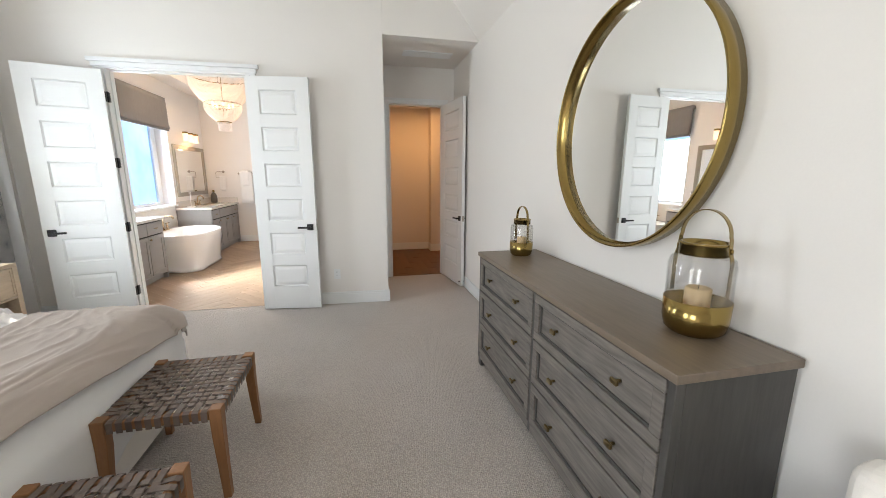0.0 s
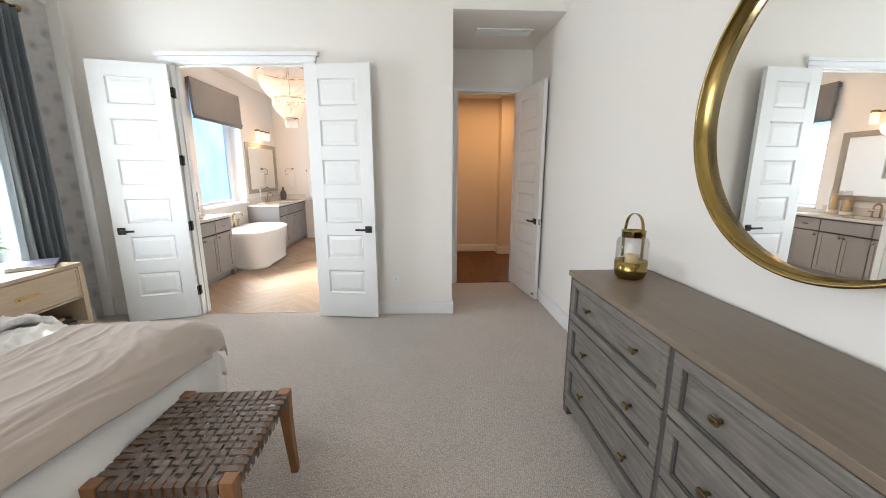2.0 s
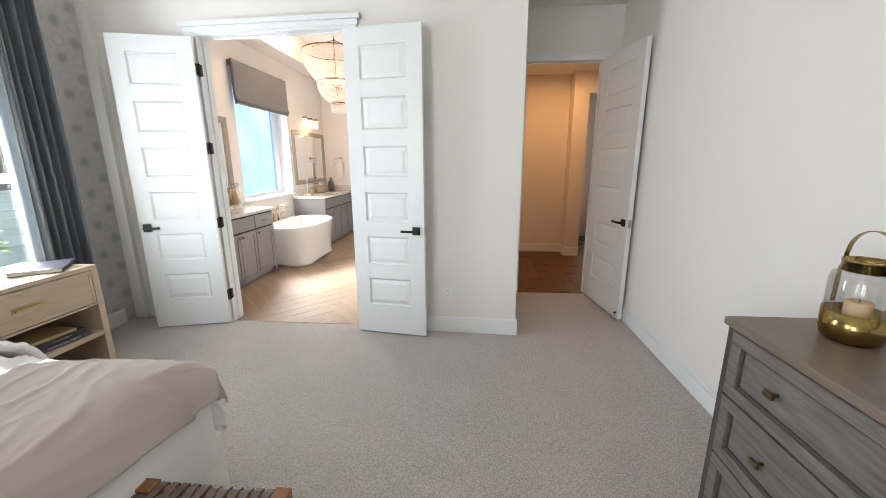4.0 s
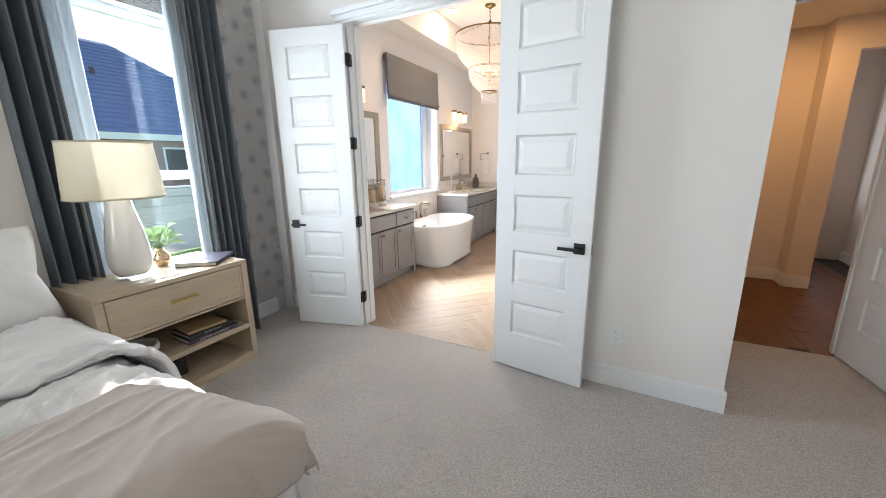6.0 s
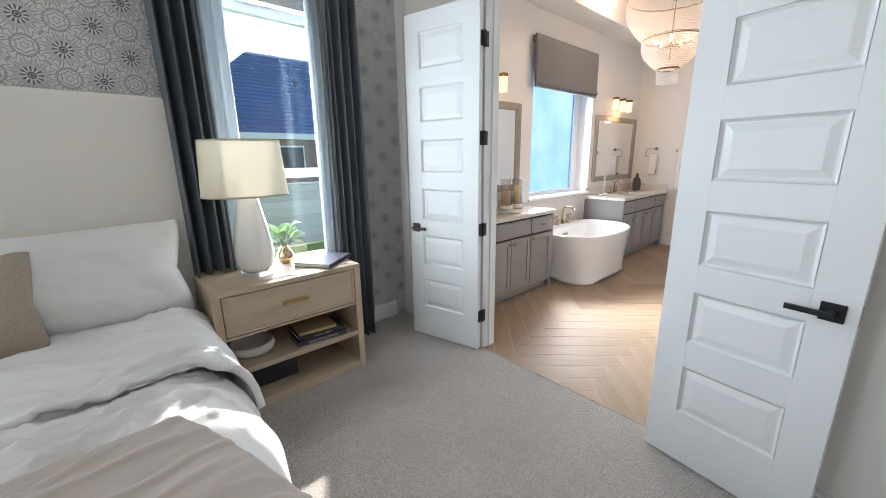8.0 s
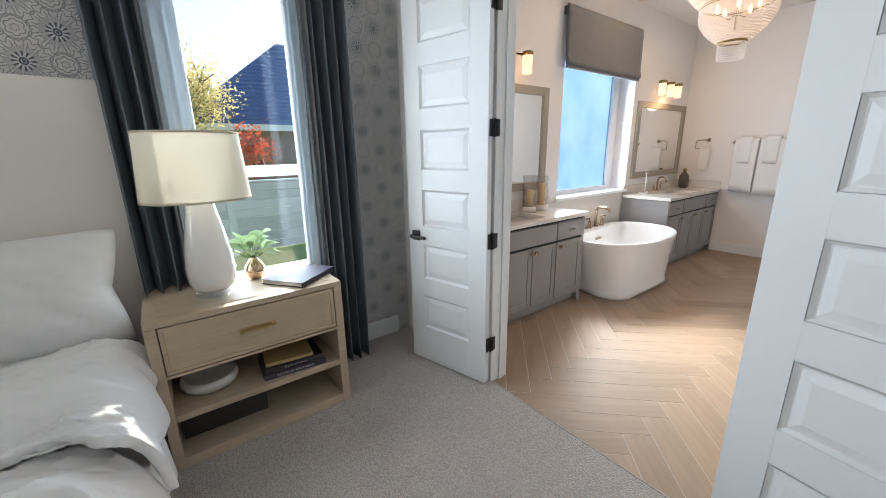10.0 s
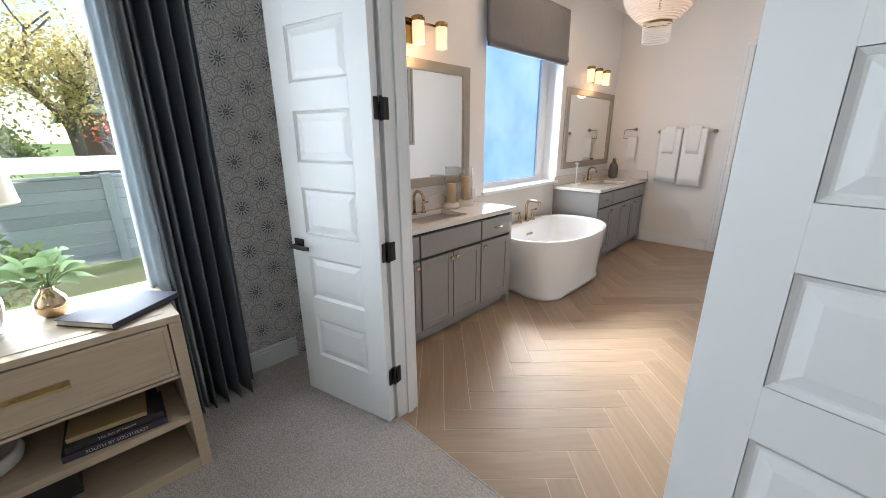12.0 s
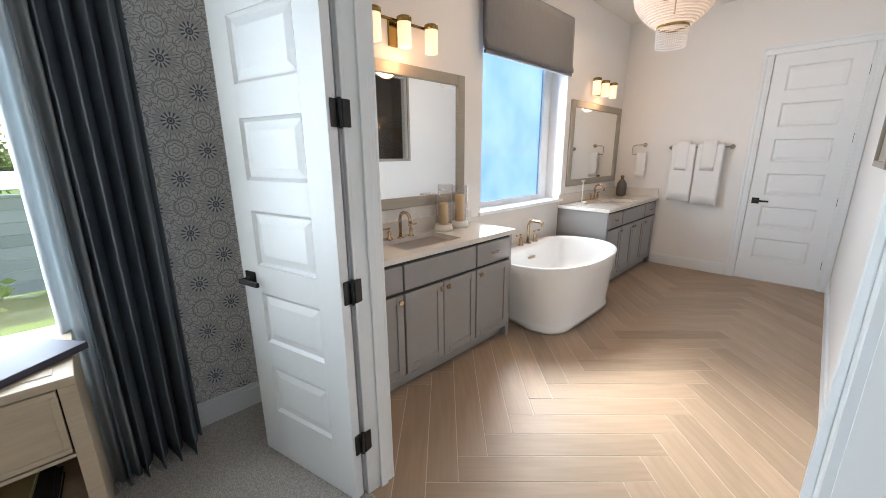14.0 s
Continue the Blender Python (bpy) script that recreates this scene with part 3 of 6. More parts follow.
casing("trim_double_doors", OL, OR, OH, DY, -1, 0.095, True, 0.045).matrix_world = SKEW
casing("trim_double_doors_bath", OL, OR, OH, DY2, 1, cap=False).matrix_world = SKEW
jamb("jamb_double_doors", OL, OR, OH, DY - 0.001, DY2 + 0.001).matrix_world = SKEW
casing("trim_hall_door", 0.065, 0.815, 2.455, 7.57, -1, 0.075, cap=False)
jamb("jamb_hall_door", 0.065, 0.815, 2.455, 7.569, 7.691)
casing("trim_bath_door", -2.115, -1.398, 2.445, BY, -1, 0.085, cap=False)
jamb("jamb_bath_door", -2.115, -1.398, 2.445, BY - 0.001, BY + 0.12)

# ---- doors ----


def lever(parent, x, z, y_face, out, way):
    """A square black rose with a flat lever; out: the side it stands on, way: where the lever points along x."""
    root_y = y_face
    bm = cube(x - 0.033, x + 0.033, min(root_y, root_y + out * 0.009), max(root_y, root_y + out * 0.009), z - 0.033, z + 0.033, bevel=0.002, segments=1)
    rose = part("door_handle", bm, BLACK, parent, "matt black lever on a square rose")
    bm = move(lathe([(0, 0), (0.012, 0), (0.012, 0.05), (0, 0.05)], 16), Matrix.Translation((x, root_y, z)) @ pose(0, 0, 0, -90 * out))
    part("neck", bm, BLACK, rose)
    x0, x1 = x - way * 0.012, x + way * 0.118
    bm = cube(min(x0, x1), max(x0, x1), min(root_y + out * 0.042, root_y + out * 0.056), max(root_y + out * 0.042, root_y + out * 0.056), z - 0.010, z + 0.010, bevel=0.003)
    part("lever", bm, BLACK, rose)


def panel_door(name, width, m, label, hinge_out=-1, lever_sides=(-1, 1), height=2.438):
    """A leaf with six stacked raised panels; hinge edge at x = 0, thickness from y = 0 to 0.042."""
    T, stile = 0.042, 0.125
    root = thing(name, label, "door", m, kind="structure")
    part("core", cube(0.05, width - 0.05, 0.0106, T - 0.0106, 0.05, height - 0.05), TRIM, root)
    for x0 in (0, width - stile):
        part("stile", cube(x0, x0 + stile, 0, T, 0, height, bevel=0.0006, segments=1), TRIM, root)
    rails, z = [(0, 0.257)], 0.257
    pitch = (height - 0.257 - 0.128 + 0.125) / 6
    for i in range(6):
        top = z + pitch - 0.125
        rails.append((top, top + 0.125) if i < 5 else (top, height))
        z += pitch
    for z0, z1 in rails:
        part("rail", cube(stile, width - stile, 0.0001, T - 0.0001, z0, z1), TRIM, root)
    for (a, z0), (z1, b) in zip(rails, rails[1:]):
        bm = bmesh.new()
        for face, rise in ((0.0105, -0.0085), (T - 0.0105, 0.0085)):
            outer = [(stile + 0.002, z0 + 0.002), (width - stile - 0.002, z0 + 0.002), (width - stile - 0.002, z1 - 0.002), (stile + 0.002, z1 - 0.002)]
            rings = []
            for inset, dy in ((0.0, rise * 1.2), (0.011, rise * 0.05), (0.017, rise * 0.05), (0.046, rise * 0.85), (0.05, rise * 0.87)):
                cx, cz = (outer[0][0] + outer[1][0]) / 2, (z0 + z1) / 2
                rings.append([bm.verts.new((x + (inset if x < cx else -inset), face + dy, zz + (inset if zz < cz else -inset))) for x, zz in outer])
            for p, q in zip(rings, rings[1:]):
                for k in range(4):
                    bm.faces.new((p[k], p[(k + 1) % 4], q[(k + 1) % 4], q[k]))
            bm.faces.new(rings[-1])
        bmesh.ops.recalc_face_normals(bm, faces=bm.faces)
        part("raised_panel", bm, TRIM, root)
    for z in (0.265, 0.94, 1.58, 2.2) if hinge_out > 0 else ():
        bm = cube(-0.007, 0.001, 0.001, T - 0.012, z - 0.046, z + 0.046, bevel=0.003, segments=2)
        box(bm, -0.024, -0.006, -0.044, -0.007, z - 0.046, z + 0.046, 0.004, 2)
        tube([(-0.013, -0.003, z - 0.05), (-0.013, -0.003, z + 0.05)], 0.0075, 10, bm)
        part("hinge", bm, BLACK, root, "black steel butt hinge")
    for side in lever_sides:
        lever(root, width - 0.065, 0.915, 0 if side < 0 else T, side, -1)
    part("latch_plate", cube(width - 0.001, width + 0.0015, 0.008, T - 0.008, 0.88, 0.95), NICKEL, root)
    return root


# both leaves swung right back into the bedroom, a little off the wall
panel_door("door_1", 0.618, Matrix.Translation((-2.722, 6.543, 0.012)) @ pose(0, 0, 0, 0, 0, 180 + 14.1), "white six-panel door leaf standing open, black lever", hinge_out=1)
panel_door("door_2", 0.618, Matrix.Translation((OR + 0.004, DY - 0.03, 0.012)) @ pose(0, 0, 0, 0, 0, -8.2), "white six-panel door leaf folded back to the wall", hinge_out=-1)
panel_door("door_3", 0.745, Matrix.Translation((0.812, 7.565, 0.012)) @ pose(0, 0, 0, 0, 0, -82), "white six-panel hall door standing open", hinge_out=-1)
panel_door("door_4", 0.709, Matrix.Translation((-1.402, BY + 0.044, 0.008)) @ pose(0, 0, 0, 0, 0, 180), "closed white six-panel bathroom door, black lever", hinge_out=1)
ds = thing("door_stop", "small black door stop on the baseboard", "door stop", pose(0.969, 6.86, 0.07))
part("stem", move(lathe([(0, 0), (0.006, 0), (0.006, 0.06), (0.011, 0.062), (0.011, 0.075), (0, 0.075)], 12), pose(0, 0, 0, 0, -90, 0)), BLACK, ds)

# ---- windows ----


def bedroom_window():
    root = thing("window_1", "white double-hung window looking on the garden", "window", kind="structure")
    x0, x1, y0, y1, z0, z1 = LX - 0.15, LX - 0.09, 4.98, 6.0, 0.62, 2.47
    for a, b, c, d in ((y0, y0 + 0.05, z0, z1), (y1 - 0.05, y1, z0, z1), (y0 + 0.0505, y1 - 0.0505, z0, z0 + 0.06), (y0 + 0.0505, y1 - 0.0505, z1 - 0.06, z1)):
        part("window_frame", cube(x0, x1, a, b, c, d, bevel=0.004), TRIM, root)
    part("meeting_rail", cube(x0 + 0.005, x1 + 0.012, y0 + 0.051, y1 - 0.051, 1.33, 1.40, bevel=0.005), TRIM, root)
    for c, d in ((0.68, 1.33), (1.40, 2.41)):
        p = part("pane", cube(x0 + 0.028, x0 + 0.033, y0 + 0.05, y1 - 0.05, c, d), WINDOWGLASS, root)
        p.visible_shadow = False
    part("window_sill", cube(LX - 0.1, LX + 0.03, y0 - 0.03, y1 + 0.03, z0 - 0.022, z0 + 0.003, bevel=0.005), TRIM, root)
    part("window_reveal", box(box(cube(LX - 0.088, LX - 0.001, y0, y0 + 0.004, z0 + 0.004, z1), LX - 0.088, LX - 0.001, y1 - 0.004, y1, z0 + 0.004, z1), LX - 0.088, LX - 0.001, y0 + 0.0045, y1 - 0.0045, z1 - 0.004, z1), TRIM, root)


bedroom_window()


def bath_window():
    root = thing("window_2", "tall frosted bathroom window in a deep white reveal", "window", kind="structure")
    x0, x1, y0, y1, z0, z1 = BX - 0.25, BX - 0.19, 8.41, 9.83, 0.955, 2.62
    for a, b, c, d in ((y0, y0 + 0.045, z0, z1), (y1 - 0.14, y1, z0, z1), (y0 + 0.0455, y1 - 0.1405, z0, z0 + 0.05), (y0 + 0.0455, y1 - 0.1405, z1 - 0.05, z1)):
        part("window_frame", cube(x0, x1, a, b, c, d, bevel=0.004), TRIM, root)
    part("frosted_pane", cube(x0 + 0.028, x0 + 0.031, y0 + 0.045, y1 - 0.14, z0 + 0.05, z1 - 0.05), FROST, root, "frosted glass in bright daylight")
    part("window_sill", cube(BX - 0.19, BX + 0.025, y0 - 0.03, y1 + 0.03, z0 - 0.028, z0 + 0.004, bevel=0.006), TRIM, root)


bath_window()


def shower_window():
    root = thing("window_3", "grey-framed glass window into the shower", "window", kind="structure")
    y0, y1, z0, z1 = 8.80, 9.50, 1.40, 2.5
    for a, b, c, d in ((y0 - 0.035, y0, z0 - 0.035, z1 + 0.035), (y1, y1 + 0.035, z0 - 0.035, z1 + 0.035), (y0, y1, z0 - 0.035, z0), (y0, y1, z1, z1 + 0.035)):
        part("window_frame", cube(BR - 0.02, BR - 0.001, a, b, c, d, bevel=0.004), FRAME, root)
    part("pane", cube(BR + 0.05, BR + 0.056, y0, y1, z0, z1), GLASS, root)


shower_window()


def roman_shade():
    root = thing("roman_shade", "charcoal fabric roman shade drawn half up over the window", "blind")
    y0, y1 = 8.345, 9.775
    bm = bmesh.new()
    prof = [(0.06, 2.775), (0.066, 2.70), (0.068, 2.45), (0.072, 2.33), (0.085, 2.29), (0.082, 2.262), (0.06, 2.256), (0.05, 2.30), (0.045, 2.46), (0.045, 2.775)]
    N = 40
    rings = []
    for i in range(N + 1):
        y = y0 + (y1 - y0) * i / N
        sag = 0.012 * math.sin(math.pi * i / N)
        rings.append([bm.verts.new((BX + x + 0.003 * noise.noise((y * 6, z * 5, 3)), y, z - (sag if z < 2.4 else 0))) for x, z in prof])
    for a, c in zip(rings, rings[1:]):
        for k in range(len(prof)):
            bm.faces.new((a[k], a[(k + 1) % len(prof)], c[(k + 1) % len(prof)], c[k])).smooth = True
    bm.faces.new(rings[0])
    bm.faces.new(rings[-1][::-1])
    bmesh.ops.recalc_face_normals(bm, faces=bm.faces)
    part("fabric", bm, ROMAN, root)
    part("lower_fold", cube(BX + 0.048, BX + 0.076, y0 + 0.01, y1 - 0.01, 2.225, 2.254, bevel=0.008), ROMAN, root)
    part("head_rail", cube(BX + 0.001, BX + 0.05, y0 + 0.01, y1 - 0.01, 2.70, 2.765, bevel=0.003), ROMAN, root)


roman_shade()


def curtain(name, y0, y1, label, folds, seed, flare=0.0):
    """A pleated panel from rod to floor, deeper towards the floor."""
    rng = random.Random(seed)
    bm = bmesh.new()
    N, H, top = folds * 12, 26, 2.74
    phase = [rng.uniform(-0.6, 0.6) for _ in range(folds + 2)]
    rows = []
    for j in range(H + 1):
        z = 0.004 + (top - 0.004) * j / H
        row = []
        for i in range(N + 1):
            u = i / N
            f = u * folds
            k = int(f)
            ph = phase[k] * (1 - (f - k)) + phase[k + 1] * (f - k)
            w = math.sin(2 * math.pi * f + 0.5 * ph)
            amp = 0.08 + 0.012 * (1 - z / top) + 0.008 * noise.noise((u * 5, z * 0.6, seed))
            spread = 1 + flare * (1 - z / top)
            y = (y0 + y1) / 2 + (u - 0.5) * (y1 - y0) * spread + 0.008 * math.sin(4 * math.pi * f)
            x = LX + 0.125 + amp * (w + 0.25 * math.sin(4 * math.pi * f + ph)) + 0.012 * noise.noise((u * 3, z * 1.2, seed + 5))
            row.append(bm.verts.new((x, y, z)))
        rows.append(row)
    for a, c in zip(rows, rows[1:]):
        for i in range(N):
            bm.faces.new((a[i], a[i + 1], c[i + 1], c[i])).smooth = True
    ob = solid(name, bm, CURTAIN, label, "curtain", group="curtains at the bedroom window")
    s = ob.modifiers.new("thickness", "SOLIDIFY")
    s.thickness = 0.004
    return ob


curtain("curtain", 5.80, 6.14, "slate-blue linen curtain hanging in deep folds to the carpet", 5, 3, -0.06)
curtain("curtain", 4.88, 5.15, "slate-blue linen curtain drawn aside behind the lamp", 4, 8)


# separate paler strip for the window-lit edge of the slate curtain
def lit_edge(name, y0, y1):
    bm = bmesh.new()
    n, rows = 40, []
    for j in range(15):
        z = 0.005 + (2.74 - 0.005) * j / 14
        row = []
        for i in range(n + 1):
            u = i / n
            x = LX + 0.16 + 0.022 * math.sin(u * 15 + 0.5 * noise.noise((y0, z * 0.9, 1))) + 0.012 * noise.noise((u * 3, z * 1.1, y0))
            row.append(bm.verts.new((x, y0 + (y1 - y0) * u + 0.012 * noise.noise((u, z * 0.8, y0 + 4)), z)))
        rows.append(row)
    for a, c in zip(rows, rows[1:]):
        for i in range(n):
            bm.faces.new((a[i], a[i + 1], c[i + 1], c[i])).smooth = True
    ob = solid(name, bm, LITEDGE, "leading edge of the slate curtain, window light in its colour", "sheer curtain", group="linings at the bedroom window")
    ob.modifiers.new("thickness", "SOLIDIFY").thickness = 0.0015


lit_edge("sheer_curtain", 5.735, 5.87)
lit_edge("sheer_curtain", 5.08, 5.24)
rod = thing("curtain_rod", "brass curtain rod with ball finials over the window", "curtain rod")
part("rod", tube([(LX + 0.105, 4.75, 2.775), (LX + 0.105, 6.2, 2.775)], 0.014), BRASS, rod)
for y in (4.75, 6.2):
    part("finial", move(lathe([(0, -0.03), (0.02, -0.02), (0.028, 0), (0.02, 0.02), (0, 0.03)], 16), pose(LX + 0.105, y, 2.775)), BRASS, rod)
for y in (4.82, 6.12):
    part("bracket", tube([(LX + 0.001, y, 2.775), (LX + 0.105, y, 2.775)], 0.009), BRASS, rod)
for k in range(14):
    y = (4.88 + 0.05 * k) if k < 7 else (5.74 + 0.06 * (k - 7))
    part("ring", move(lathe([(0.016, -0.003), (0.02, -0.003), (0.02, 0.003), (0.016, 0.003)], 14, True), Matrix.Translation((LX + 0.105, y, 2.772)) @ pose(0, 0, 0, 90)), BRASS, rod)

# ---- bedroom: dresser wall ----


def drawer_front(root, y0, y1, z0, z1, x, knobs):
    """A framed drawer front on the dresser's face, seen from -x."""
    d = part("drawer", cube(x + 0.017, x + 0.024, y0, y1, z0, z1), DRESSER, root)
    w = 0.046
    for a, b, c, e in ((y0, y1, z0, z0 + w), (y0, y1, z1 - w, z1), (y0, y0 + w, z0 + w, z1 - w), (y1 - w, y1, z0 + w, z1 - w)):
        part("frame_strip", cube(x, x + 0.0175, a, b, c, e, bevel=0.0025, segments=1), DRESSER, d)
    # moulding in the darker oak: shade of the drawer recess put into colour
    part("moulding", box(box(box(cube(x + 0.0095, x + 0.0175, y0 + w, y1 - w, z0 + w, z0 + w + 0.009, bevel=0.002), x + 0.0095, x + 0.0175, y0 + w, y1 - w, z1 - w - 0.009, z1 - w, 0.002), x + 0.0095, x + 0.0175, y0 + w, y0 + w + 0.009, z0 + w + 0.0095, z1 - w - 0.0095, 0.002), x + 0.0095, x + 0.0175, y1 - w - 0.009, y1 - w, z0 + w + 0.0095, z1 - w - 0.0095, 0.002), DRESSERSHADE, d)
    for y in knobs:
        bm = tube([(x + 0.018, y, (z0 + z1) / 2), (x - 0.004, y, (z0 + z1) / 2)], 0.007, 8)
        box(bm, x - 0.017, x - 0.003, y - 0.019, y + 0.019, (z0 + z1) / 2 - 0.011, (z0 + z1) / 2 + 0.011, 0.003, 1)
        part("knob", bm, KNOB, d, "small block-shaped aged brass knob")


def dresser():
    root = thing("dresser", "grey-washed oak dresser with six framed drawers and brass knobs", "dresser")
    x0, x1, y0, y1, h = 0.498, 0.965, 2.942, 4.776, 0.91
    part("top", cube(x0 - 0.012, x1, y0 - 0.012, y1 + 0.012, h - 0.03, h, bevel=0.004), DRESSERTOP, root, "smooth grey-brown oak top")
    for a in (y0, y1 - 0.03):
        part("side_panel", cube(x0 + 0.0355, x1 - 0.004, a + 0.001, a + 0.029, 0.06, h - 0.0305, bevel=0.002, segments=1), DRESSERSHADE, root)
    part("back_panel", cube(x1 - 0.02, x1 - 0.005, y0 + 0.031, y1 - 0.031, 0.1, h - 0.031), DRESSERSHADE, root)
    part("carcass", cube(x0 + 0.03, x1 - 0.022, y0 + 0.031, y1 - 0.031, 0.1, h - 0.031), DARKGAP, root)
    mid = (y0 + y1) / 2 - 0.005
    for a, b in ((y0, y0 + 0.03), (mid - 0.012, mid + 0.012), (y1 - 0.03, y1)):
        part("stile", cube(x0 + 0.001, x0 + 0.035, a, b, 0.06, h - 0.0305, bevel=0.002, segments=1), DRESSERSHADE, root)
    part("plinth_rail", cube(x0 + 0.003, x0 + 0.03, y0 + 0.031, y1 - 0.031, 0.06, 0.108, bevel=0.002, segments=1), DRESSER, root)
    zs = (0.112, 0.365, 0.62, 0.876)
    for a, b in ((y0 + 0.033, mid - 0.015), (mid + 0.015, y1 - 0.033)):
        for z0, z1 in zip(zs, zs[1:]):
            drawer_front(root, a, b, z0 + 0.004, z1 - 0.004, x0 - 0.004, (a + 0.21, b - 0.21))
    for a in (y0 + 0.002, y1 - 0.062):
        for b in (x0 + 0.005, x1 - 0.065):
            part("foot", cube(b, b + 0.055, a, a + 0.06, 0, 0.06, bevel=0.004), DRESSERSHADE, root)


dresser()


def round_mirror():
    root = thing("round_mirror", "large round mirror in a deep brushed-brass frame", "mirror", Matrix.Translation((RX - 0.014, 3.855, 1.72)) @ pose(0, 0, 0, 0, 0, -1.2) @ pose(0, 0, 0, 0, -90, 0))
    R = 0.61
    part("frame", lathe([(R - 0.012, 0.0), (R, 0.0), (R, 0.072), (R - 0.003, 0.075), (R - 0.011, 0.075), (R - 0.013, 0.072), (R - 0.016, 0.03), (R - 0.026, 0.028), (R - 0.026, 0.022), (R - 0.012, 0.02)], 96, True), BRASS, root)
    part("glass", lathe([(0, 0.001), (R - 0.013, 0.001), (R - 0.013, 0.0215), (0, 0.0215)], 96), MIRROR, root, "plain silvered mirror glass")
    for p in root.children:
        if p.name.startswith("glass"):
            for f in p.data.polygons:
                f.use_smooth = False


round_mirror()


def lantern(x, y, s, slim, label, turn):
    root = thing("lantern", label, "lantern", pose(x, y, 0.91, 0, 0, turn), "lanterns on the dresser")
    root.scale = (slim, slim, 1)
    part("base_bowl", lathe([(0, 0), (0.075 * s, 0), (0.092 * s, 0.012 * s), (0.1 * s, 0.04 * s), (0.102 * s, 0.1 * s), (0.099 * s, 0.1 * s), (0.096 * s, 0.05 * s), (0.085 * s, 0.02 * s), (0, 0.018 * s)], 40), BRASS, root, "polished brass bowl")
    g = part("glass_body", lathe([(0.099 * s, 0.101 * s), (0.1 * s, 0.2 * s), (0.093 * s, 0.222 * s), (0.07 * s, 0.232 * s), (0.067 * s, 0.236 * s), (0.064 * s, 0.234 * s), (0.068 * s, 0.229 * s), (0.09 * s, 0.219 * s), (0.0965 * s, 0.2 * s), (0.0955 * s, 0.101 * s)], 40), GLASS, root, "clear blown glass")
    g.visible_shadow = False
    part("collar", lathe([(0.069 * s, 0.232 * s), (0.073 * s, 0.232 * s), (0.073 * s, 0.262 * s), (0.076 * s, 0.262 * s), (0.076 * s, 0.268 * s), (0.066 * s, 0.268 * s), (0.066 * s, 0.236 * s)], 40, True), BRASS, root)
    c = part("candle", lathe([(0, 0.019 * s), (0.04 * s, 0.019 * s), (0.04 * s, 0.13 * s), (0.034 * s, 0.134 * s), (0.012 * s, 0.128 * s), (0, 0.128 * s)], 28), WAX, root, "ivory pillar candle")
    part("wick", tube([(0, 0, 0.128 * s), (0.001, 0, 0.142 * s)], 0.0015, 6), BLACK, c)
    # flat strap handle: up the sides, an arch above
    bm = bmesh.new()
    path = [(-0.087, 0.11), (-0.087, 0.22), (-0.078, 0.25), (-0.076, 0.285)] + [(-0.074 * math.cos(a * math.pi / 14), 0.285 + 0.075 * math.sin(a * math.pi / 14)) for a in range(15)] + [(0.076, 0.285), (0.078, 0.25), (0.087, 0.22), (0.087, 0.11)]
    path = [p for i, p in enumerate(path) if i == 0 or p != path[i - 1]]
    rows = []
    for i, (px, pz) in enumerate(path):
        a, b = path[max(i - 1, 0)], path[min(i + 1, len(path) - 1)]
        n = Vector((b[1] - a[1], -(b[0] - a[0]))).normalized() * 0.0012
        rows.append([bm.verts.new(((px + k * n[0]) * s, w * s, (pz + k * n[1]) * s)) for k, w in ((-1, -0.011), (1, -0.011), (1, 0.011), (-1, 0.011))])
    for a, c2 in zip(rows, rows[1:]):
        for k in range(4):
            bm.faces.new((a[k], a[(k + 1) % 4], c2[(k + 1) % 4], c2[k]))
    bm.faces.new(rows[0])
    bm.faces.new(rows[-1])
    bmesh.ops.recalc_face_normals(bm, faces=bm.faces)
    part("handle", bm, BRASS, root, "flat brass strap handle")
    for sx in (-1, 1):
        part("rivet", move(lathe([(0, 0), (0.007 * s, 0), (0.007 * s, 0.006 * s), (0, 0.008 * s)], 12), Matrix.Translation((sx * 0.0785 * s, 0, 0.25 * s)) @ pose(0, 0, 0, 0, 90 * sx, 0)), BRASS, root)


lantern(0.81, 3.196, 1.25, 0.85, "large brass and glass lantern with an ivory candle", -72)
lantern(0.756, 4.612, 0.98, 0.83, "small brass and glass lantern with an ivory candle", -78)


def armchair():
    """Only its rounded cream back corner comes into view by the dresser."""
    root = thing("armchair", "cream upholstered armchair with a rounded back", "chair", pose(0.62, 2.33, 0, 0, 0, 8))
    part("seat", cube(-0.3, 0.3, -0.28, 0.24, 0.2, 0.44, bevel=0.05, segments=4), CREAM, root)
    part("backrest", cube(0.2, 0.34, -0.34, 0.34, 0.18, 0.78, bevel=0.06, segments=5), CREAM, root)
    for y in (-0.31, 0.24):
        part("arm", cube(-0.3, 0.24, y, y + 0.1, 0.18, 0.6, bevel=0.045, segments=4), CREAM, root)
    for sx in (-0.25, 0.25):
        for sy in (-0.25, 0.25):
            part("leg", move(lathe([(0, 0), (0.014, 0), (0.02, 0.19), (0, 0.19)], 12), pose(sx, sy, 0)), WALNUT, root)


armchair()

# ---- bedroom: bed and stools ----


